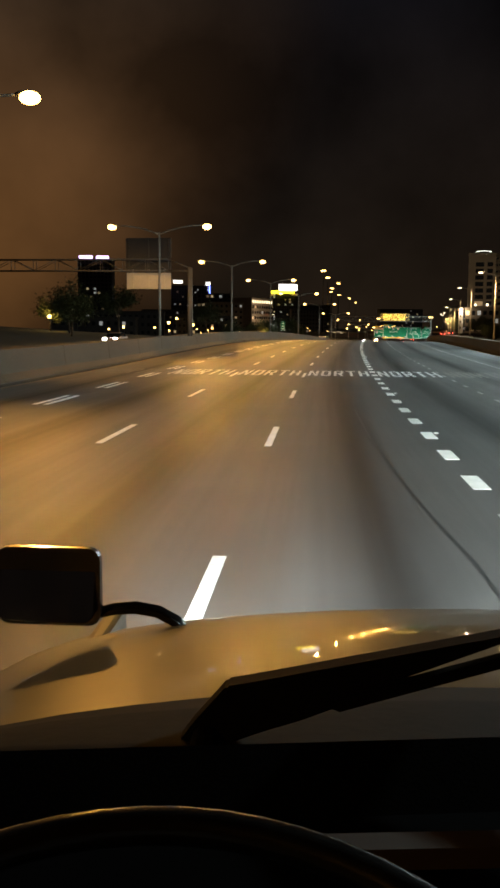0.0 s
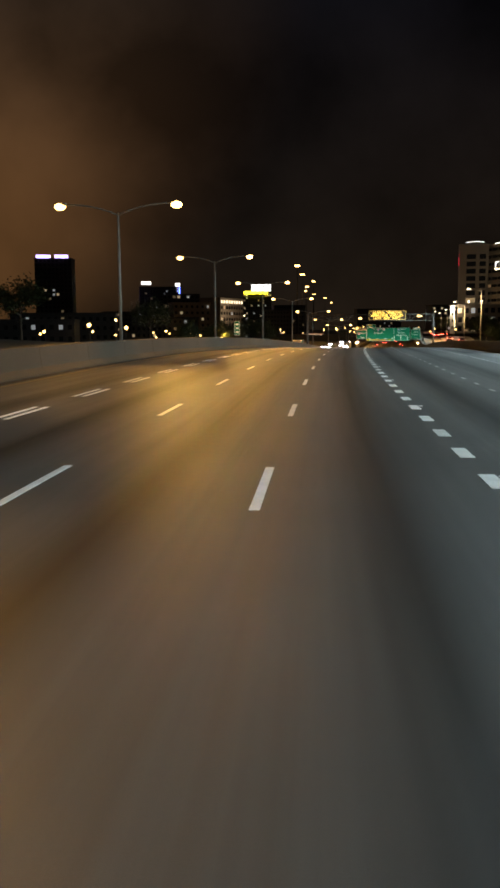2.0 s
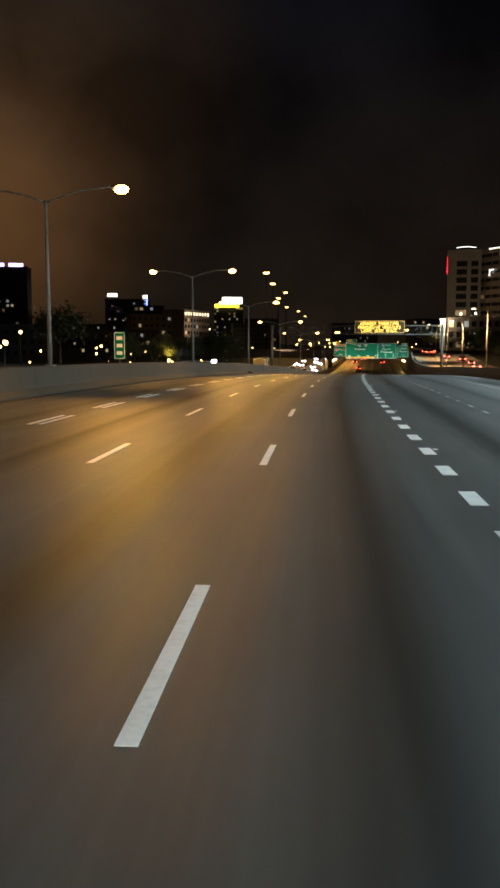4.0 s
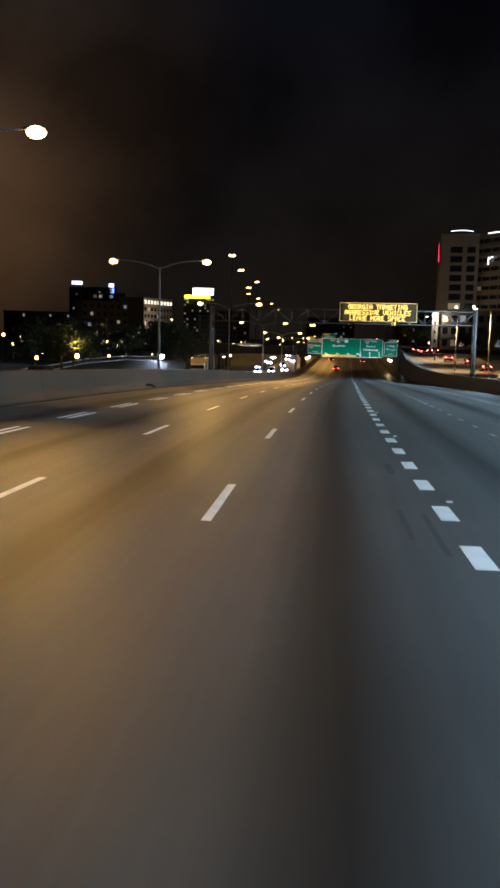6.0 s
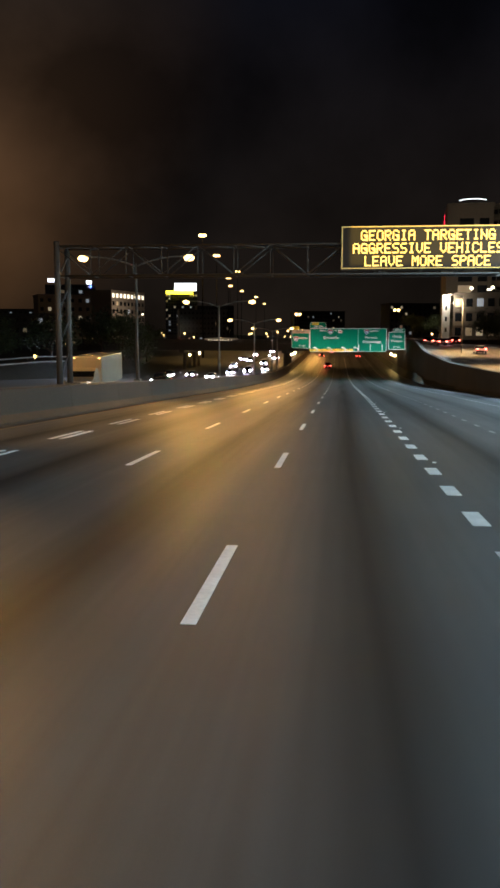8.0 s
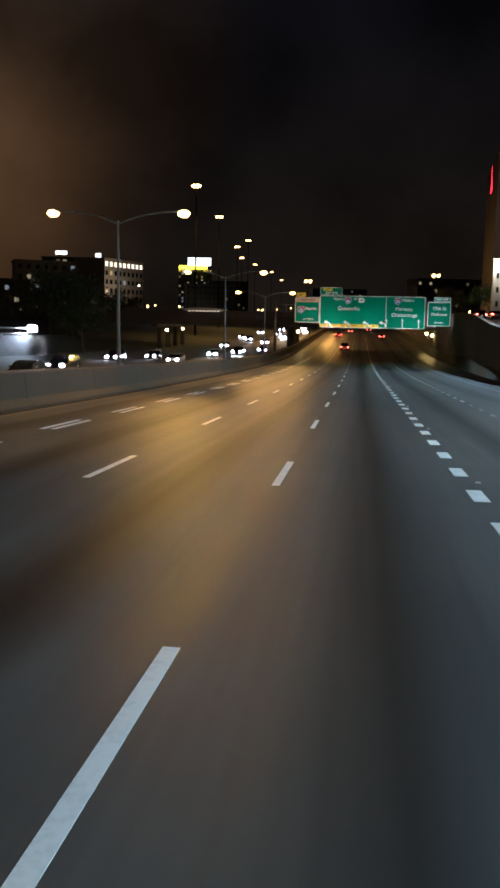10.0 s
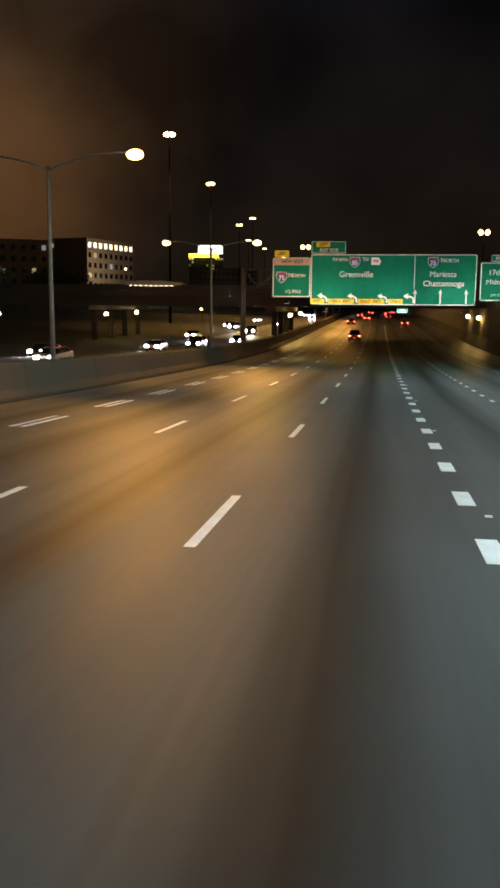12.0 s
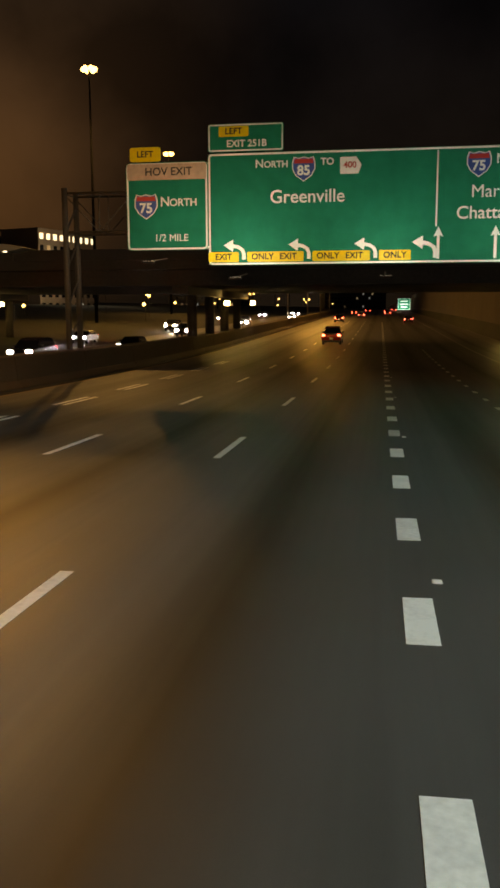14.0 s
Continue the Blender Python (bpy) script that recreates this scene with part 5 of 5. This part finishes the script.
# two of them light the trees that they stand under
for s, lat, h in ((165, -60, 4.6), (299, -41.5, 5.2)):
    ld = bpy.data.lights.new("yard_light", "POINT")
    ld.energy, ld.color, ld.shadow_soft_size = 900, (1.0, 0.62, 0.16), 0.35
    new("yard_light", ld).matrix_basis = Matrix.Translation(along(s, lat, h))


# lamps before the tower's foot; the first one is added to brighten the hotel
FORE = [(-30, 700, 14, 5000)]
for lat, h0, e in ((33.2, 19.0, 2600), (35.4, 19.1, 0), (39.0, 20.1, 2400), (40.2, 23.4, 0), (46.3, 23.6, 2400), (50.6, 18.0, 0), (54.8, 14.2, 2400), (36.4, 12.4, 2600)):
    p0 = along(480, lat, h0)
    FORE.append((p0.x, p0.y, p0.z, e))
for x, y, z, e in FORE:
    t = thing("forecourt_lamp", Matrix.Translation((x, y, 1.0)), "tall forecourt lamp with a pale glowing head", "street lamp", "forecourt lamps")
    part("pole", rod((0, 0, -2), (0, 0, z - 1.3), 0.12, 0.07, 10), M_STEEL, t)
    bm = bmesh.new()
    bmesh.ops.create_uvsphere(bm, u_segments=10, v_segments=6, radius=0.5, matrix=Matrix.Translation((0, 0, z - 1)))
    part("lamp_head", bm, M_LED, t, "pale glowing lamp", smooth=True)
    if not e:
        continue
    ld = bpy.data.lights.new("forecourt_light", "POINT")
    ld.energy, ld.color, ld.shadow_soft_size = e, (1.0, 0.88, 0.7), 0.6
    new("forecourt_light", ld).matrix_basis = Matrix.Translation((x, y + 1.2, z))


def stair_tower():
    """Slim white stair tower at the office tower's foot, brightened by an added bracket lamp."""
    t = thing("stair_tower", Matrix.Translation((81.0, 470.5, 0.7)) @ Matrix.Rotation(radians(-12), 4, "Z"), "slim white stair tower lit by an added bracket lamp", "building")
    part("wall", box(-1.1, 1.1, 0, 3.0, -6, 13.2, 0.05), M_FACADE0, t, "pale lit wall")
    part("roof", box(-1.3, 1.3, -0.2, 3.2, 13.2, 13.5, 0.05), M_FACADE0, t)
    for z in (2.5, 5.7, 8.9):
        part("window", box(-0.3, 0.3, -0.04, 0.1, z, z + 1.3), M_PANE, t, "dark slit window")
    part("added_lamp_arm", rod((0, 0, 12.6), (0, -2.2, 12.9), 0.05, None, 8), M_STEEL, t)
    part("lamp_head", box(-0.35, 0.35, -2.5, -1.9, 12.75, 12.95, 0.05), M_LED, t, "pale glowing lamp")
    ld = bpy.data.lights.new("stair_fill_light", "POINT")
    ld.energy, ld.color, ld.shadow_soft_size = 1500, (1.0, 0.9, 0.74), 0.3
    new("stair_fill_light", ld).matrix_basis = t.matrix_basis @ Matrix.Translation((0, -2.3, 12.3))


stair_tower()


def flood():
    f = thing("floodlight", stand(405, -50.8, 0), "bright white floodlight on a short pole", "floodlight")
    part("pole", rod((0, 0, 0), (0, 0, 4.5), 0.08, 0.06, 8), M_STEEL, f)
    part("housing", box(-0.4, 0.4, -0.1, 0.2, 4.4, 5.0, 0.05), M_DARKMETAL, f)
    # lens widened past its housing, shaping the lamp's bloom into it
    part("lens", box(-0.75, 0.75, -0.16, -0.1, 4.1, 5.1, 0.02), M_HEAD, f, "bright white lens")
    ld = bpy.data.lights.new("flood_light", "SPOT")
    ld.energy, ld.color, ld.spot_size, ld.spot_blend, ld.shadow_soft_size = 30000, (0.75, 0.86, 1.0), radians(56), 0.8, 0.3
    new("flood_light", ld).matrix_basis = look(along(404.6, -50.2, 5.3), along(345, -49.9, 4.9))


flood()


def bank_top(s):
    return float(np.interp(s, [286, 294, 316, 332, 362, 420], [0.2, 0.7, 2.1, 3.3, 4.5, 4.9]))


def side_bank():
    """A side road's bank with a two-bar rail along its edge."""
    prof = [(-45.5, 0.2), (-49.6, lambda s: max(0.3, bank_top(s) - 1.3)), (-57, lambda s: max(0.3, bank_top(s) - 1.3)), (-62, 0.6)]
    bm = ribbon(286, 420, prof, 6.0, False)
    tagged(new("embankment", mesh_of(bm, "embankment", M_SOIL, True)), "dark grass bank of a side road", "ground", kind="structure")
    fence = thing("guard_rail", Matrix(), "pale two-bar guard rail lit by a floodlight on a bank", "guard rail")
    pale = material("pale_rail_metal", (0.62, 0.63, 0.65), rough=0.4, metal=0.3, spread=0.15, grain=6, bump=0.05)
    for drop in (0.12, 0.95):
        part("rail", tube([along(s, -49.9, bank_top(s) - drop) for s in range(288, 404, 4)], 0.11, 8), pale, fence, smooth=True)
    for s in range(290, 404, 6):
        base = max(0.2, bank_top(s) - 1.7)
        part("post", rod(along(s, -50.05, base), along(s, -50.05, bank_top(s) - 0.1), 0.06, None, 8), M_STEEL, fence)


side_bank()


def debris():
    d = thing("tyre_scrap", stand(227, -12.2, 0.0, 25), "curled black tyre scrap on the shoulder", "debris")
    bm = bmesh.new()
    prev = None
    for k in range(9):
        a = radians(200 * k / 8)
        p = Vector((0.55 * math.cos(a), 0.25 * math.sin(a), 0.12 + 0.16 * math.sin(a * 1.3) ** 2))
        if prev is not None:
            rod(prev, p, 0.1, 0.08, 7, bm)
        prev = p
    part("tread", bm, M_TYRE, d)
    part("tread", box(-0.8, -0.2, -0.25, 0.1, 0.0, 0.14, 0.03), M_TYRE, d)


debris()


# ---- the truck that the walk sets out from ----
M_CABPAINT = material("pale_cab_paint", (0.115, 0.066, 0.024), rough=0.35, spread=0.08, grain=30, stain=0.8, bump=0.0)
M_CABPAINT.node_tree.nodes["Principled BSDF"].inputs["Coat Weight"].default_value = 0.6
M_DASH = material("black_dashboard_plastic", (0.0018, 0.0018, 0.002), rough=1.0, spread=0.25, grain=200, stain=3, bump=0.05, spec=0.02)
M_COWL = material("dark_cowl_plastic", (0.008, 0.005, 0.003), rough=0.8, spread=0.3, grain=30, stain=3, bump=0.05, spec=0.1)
M_TRIM = material("brown_dash_trim", (0.026, 0.014, 0.008), rough=0.85, spread=0.2, grain=20, bump=0.05)
M_WHEELRIM = material("worn_steering_leather", (0.004, 0.0035, 0.003), rough=0.24, spread=0.25, grain=40, stain=5, bump=0.05)
M_GLOSSBLACK = material("glossy_black_housing", (0.006, 0.005, 0.005), rough=0.18, spread=0.3, grain=6, bump=0.0)
M_RUBBER = material("wiper_rubber", (0.003, 0.003, 0.003), rough=0.7, spread=0.3, grain=30, bump=0.05, spec=0.08)
M_CLOTH = material("grey_seat_cloth", (0.06, 0.06, 0.065), rough=0.9, spread=0.3, grain=60, bump=0.2)
M_MIRROR = bpy.data.materials.new("mirror_glass")
M_MIRROR.use_nodes = True
M_MIRROR.node_tree.nodes["Principled BSDF"].inputs["Metallic"].default_value = 1.0
M_MIRROR.node_tree.nodes["Principled BSDF"].inputs["Roughness"].default_value = 0.03
M_MIRROR.node_tree.nodes["Principled BSDF"].inputs["Base Color"].default_value = (0.4, 0.39, 0.38, 1)


def loft(rows, thick=0.0):
    """A skin through rows of points, thickened downwards."""
    bm = bmesh.new()
    grid = [[bm.verts.new(p) for p in r] for r in rows]
    for r0, r1 in zip(grid, grid[1:]):
        for i in range(len(r0) - 1):
            bm.faces.new((r0[i], r0[i + 1], r1[i + 1], r1[i]))
    bmesh.ops.recalc_face_normals(bm, faces=bm.faces)
    if thick:
        bmesh.ops.solidify(bm, geom=bm.faces[:], thickness=thick)
    return bm


def hose(points, r, seg=12):
    return tube(points, r, seg)


def truck():
    t = thing("semi_truck", stand(0.0, 0.978, 0.0), "pale long-nosed truck tractor with a black dashboard standing on the lane", "truck")
    cx = 0.42
    # hood: crowned, falling to the nose and into the fenders
    rows = []
    for k in range(19):
        y = 1.09 + 1.57 * k / 18
        v = (y - 1.16) / 1.5
        top = 1.888 - 0.235 * v - 0.09 * v ** 6
        if k > 15:
            top -= 0.14 * ((k - 15) / 3) ** 2
        half = 1.32 - 0.08 * v
        rows.append([(cx + half * u, y, top - 0.004 - 0.073 * (cx + half * u - 0.56) ** 2 - 0.06 * abs(u) ** 10) for u in np.linspace(-1, 1, 33)])
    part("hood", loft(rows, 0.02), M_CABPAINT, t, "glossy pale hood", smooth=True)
    for sx in (-1, 1):
        rows = []
        for k in range(13):
            a = math.pi * k / 12
            rows.append([(cx + sx * (0.86 + 0.36 * w), 1.95 + 0.72 * math.cos(a), 0.62 + 0.80 * math.sin(a) - 0.05 * w * w) for w in np.linspace(0, 1, 5)])
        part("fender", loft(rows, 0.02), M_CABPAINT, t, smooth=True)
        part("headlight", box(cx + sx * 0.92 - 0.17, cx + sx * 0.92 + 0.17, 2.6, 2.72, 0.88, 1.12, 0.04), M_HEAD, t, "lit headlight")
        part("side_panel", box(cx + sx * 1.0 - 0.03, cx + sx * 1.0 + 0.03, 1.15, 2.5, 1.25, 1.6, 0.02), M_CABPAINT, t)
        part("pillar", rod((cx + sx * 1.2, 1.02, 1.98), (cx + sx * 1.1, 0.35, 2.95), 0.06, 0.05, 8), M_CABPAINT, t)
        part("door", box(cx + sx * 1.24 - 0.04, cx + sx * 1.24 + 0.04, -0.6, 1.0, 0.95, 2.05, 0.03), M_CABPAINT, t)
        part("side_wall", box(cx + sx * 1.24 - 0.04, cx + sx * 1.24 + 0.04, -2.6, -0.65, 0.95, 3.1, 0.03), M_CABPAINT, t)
        for y, n in ((1.95, 1), (-3.6, 1), (-4.9, 1)):
            wheel(t, cx + sx * 1.0, y, 0.52, 0.34)
        ld = bpy.data.lights.new("truck_headlight_beam", "SPOT")
        ld.energy, ld.color, ld.spot_size, ld.spot_blend, ld.shadow_soft_size = 6600, (0.7, 0.87, 1.0), radians(46), 0.9, 0.08
        lo = new("truck_headlight_beam", ld)
        lo.matrix_basis = look(along(2.78, 0.978 + cx + sx * 0.92, 1.0), along(34, 0.978 + cx + sx * 1.4, 0.0))
    part("grille", box(cx - 0.6, cx + 0.6, 2.58, 2.68, 0.75, 1.45, 0.03), M_RIM, t, "chrome grille")
    for k in range(8):
        part("grille_slat", box(cx - 0.56, cx + 0.56, 2.66, 2.7, 0.8 + 0.08 * k, 0.83 + 0.08 * k), M_BUMPER, t)
    part("bumper", box(cx - 1.2, cx + 1.2, 2.62, 2.85, 0.35, 0.72, 0.06), M_RIM, t, "chrome bumper")
    part("roof", box(cx - 1.26, cx + 1.26, -2.6, 0.42, 2.95, 3.1, 0.06), M_CABPAINT, t)
    # visor out of view, added to keep lamp light off the dashboard
    part("unseen_visor", prism([(0.40, 2.97), (0.40, 3.06), (0.82, 2.93), (0.82, 2.90)], cx - 1.2, cx + 1.2, "x"), M_CABPAINT, t)
    part("rear_wall", box(cx - 1.2, cx + 1.2, -2.66, -2.58, 0.95, 3.0, 0.03), M_CABPAINT, t)
    part("cab_floor", box(cx - 1.2, cx + 1.2, -2.58, 0.95, 0.98, 1.08), M_DASH, t)
    part("firewall", box(cx - 1.15, cx + 1.15, 0.96, 1.06, 1.0, 1.86), M_DASH, t)
    part("chassis", box(cx - 0.45, cx + 0.45, -5.6, 2.4, 0.6, 0.9, 0.02), M_BUMPER, t)
    # cowl and dashboard
    rows = []
    for x in np.linspace(cx - 1.18, cx + 1.18, 25):
        front = 1.395 - 0.31 * (x - cx) ** 2
        u = (x - cx) / 1.31
        fall = 0.035 * u * u + 0.22 * abs(u) ** 8
        rows.append([(x, 0.98 + (front - 0.98) * w, 1.922 - 0.235 * ((front - 0.98) * w) / 1.5 - fall * (0.5 + 0.5 * w) + 0.006 * math.sin(math.pi * w)) for w in (0.0, 0.25, 0.5, 0.75, 1.0)])
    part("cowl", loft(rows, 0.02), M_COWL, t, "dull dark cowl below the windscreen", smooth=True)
    prof = [(0.30, 1.55), (0.28, 1.76), (0.40, 1.84), (0.62, 1.885), (0.84, 1.925), (0.92, 1.972), (0.97, 1.94), (0.97, 1.55)]
    bow = lambda x: 0.026 + 0.146 * x - 0.085 * max(0.0, x - 0.25) ** 2
    rows = [[(x, y + bow(x), z) for y, z in prof] for x in np.linspace(cx - 1.18, cx + 1.18, 21)]
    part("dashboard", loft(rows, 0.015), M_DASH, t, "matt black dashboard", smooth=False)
    rows = [[(x, y + 0.5 * bow(x), z + 0.03 * (x - 0.02)) for y, z in ((0.79, 1.918), (0.768, 1.92), (0.766, 1.944), (0.79, 1.947))] for x in np.linspace(0.015, 0.9, 8)]
    part("dash_trim", loft(rows, 0.006), M_TRIM, t, "brown trim strip")
    # steering wheel
    bm = bmesh.new()
    n, m2, big, small = 72, 12, 0.235, 0.0095
    ring = [[bm.verts.new(((big + small * math.cos(b)) * math.cos(a), (big + small * math.cos(b)) * math.sin(a), small * math.sin(b))) for b in (2 * math.pi * j / m2 for j in range(m2))] for a in (2 * math.pi * i / n for i in range(n))]
    for i in range(n):
        for j in range(m2):
            bm.faces.new((ring[i][j], ring[(i + 1) % n][j], ring[(i + 1) % n][(j + 1) % m2], ring[i][(j + 1) % m2]))
    tilt = Matrix.Translation((-0.063, 0.195, 2.092)) @ Matrix.Rotation(radians(27), 4, "X")
    w = part("steering_wheel", bm, M_WHEELRIM, t, "worn black steering wheel", tilt, smooth=True)
    part("wheel_hub", rod((0, 0, -0.06), (0, 0, -0.01), 0.06, 0.05, 16), M_DASH, w)
    for a in (30, 150, 270):
        part("wheel_spoke", rod((0, 0, -0.03), (0.23 * math.cos(radians(a)), 0.23 * math.sin(radians(a)), 0), 0.016, 0.012, 8), M_DASH, w)
    part("steering_column", rod((-0.063, 0.21, 2.06), (-0.063, 0.5, 1.72), 0.04, 0.06, 12), M_DASH, t)
    # wipers resting on the windscreen's foot
    arm = [(-0.169, 1.902), (-0.15, 1.93), (-0.104, 1.985), (-0.074, 1.991), (0.25, 2.065), (0.75, 2.165), (0.75, 2.155), (0.251, 2.056), (0.13, 2.006), (0.038, 1.96), (-0.006, 1.941), (-0.052, 1.925), (-0.105, 1.904)]
    bm = prism(arm, 1.062, 1.098, "y")
    bmesh.ops.bevel(bm, geom=list(bm.edges), offset=0.004, segments=2, affect="EDGES", clamp_overlap=True)
    part("wiper_arm", bm, M_RUBBER, t, "black wedge-shaped wiper arm")
    blade = [(0.026, 1.972), (0.128, 2.008), (0.246, 2.046), (0.75, 2.11), (0.75, 2.092), (0.247, 2.031), (0.045, 1.965)]
    part("wiper_blade", prism(blade, 1.045, 1.06, "y"), M_RUBBER, t, "black wiper blade")
    part("wiper_pivot", rod((-0.13, 1.03, 1.9), (-0.13, 1.1, 1.925), 0.022, 0.018, 12), M_RUBBER, t)
    # mirror on the fender
    shell = rounded(-0.845, -0.558, 1.646, 1.862, 0.035, 2.2, 2.225)
    rounded(-0.83, -0.575, 1.662, 1.846, 0.04, 2.225, 2.25, shell)
    ms = part("fender_mirror", shell, M_GLOSSBLACK, t, "glossy black fender mirror")
    part("mirror_glass", rounded(-0.832, -0.572, 1.66, 1.85, 0.028, 2.19, 2.199), M_MIRROR, ms, "mirror glass", Matrix.Translation((-0.7, 2.2, 1.76)) @ Matrix.Rotation(radians(-15), 4, "X") @ Matrix.Translation((0.7, -2.2, -1.76)))
    part("mirror_arm", hose([Vector(p) for p in ((-0.575, 2.235, 1.672), (-0.53, 2.24, 1.683), (-0.47, 2.245, 1.687), (-0.41, 2.25, 1.676), (-0.36, 2.25, 1.65), (-0.31, 2.25, 1.585))], [0.016, 0.017, 0.018, 0.018, 0.018, 0.02]), M_GLOSSBLACK, ms, smooth=True)
    # seat behind the eye
    part("seat", box(-0.27, 0.27, -0.55, 0.02, 1.4, 1.6, 0.07), M_CLOTH, t, "grey cloth seat")
    part("seat_back", box(-0.27, 0.27, -0.75, -0.55, 1.5, 2.35, 0.07), M_CLOTH, t)
    part("seat_base", box(-0.2, 0.2, -0.5, -0.05, 1.08, 1.4, 0.03), M_DASH, t)


truck()
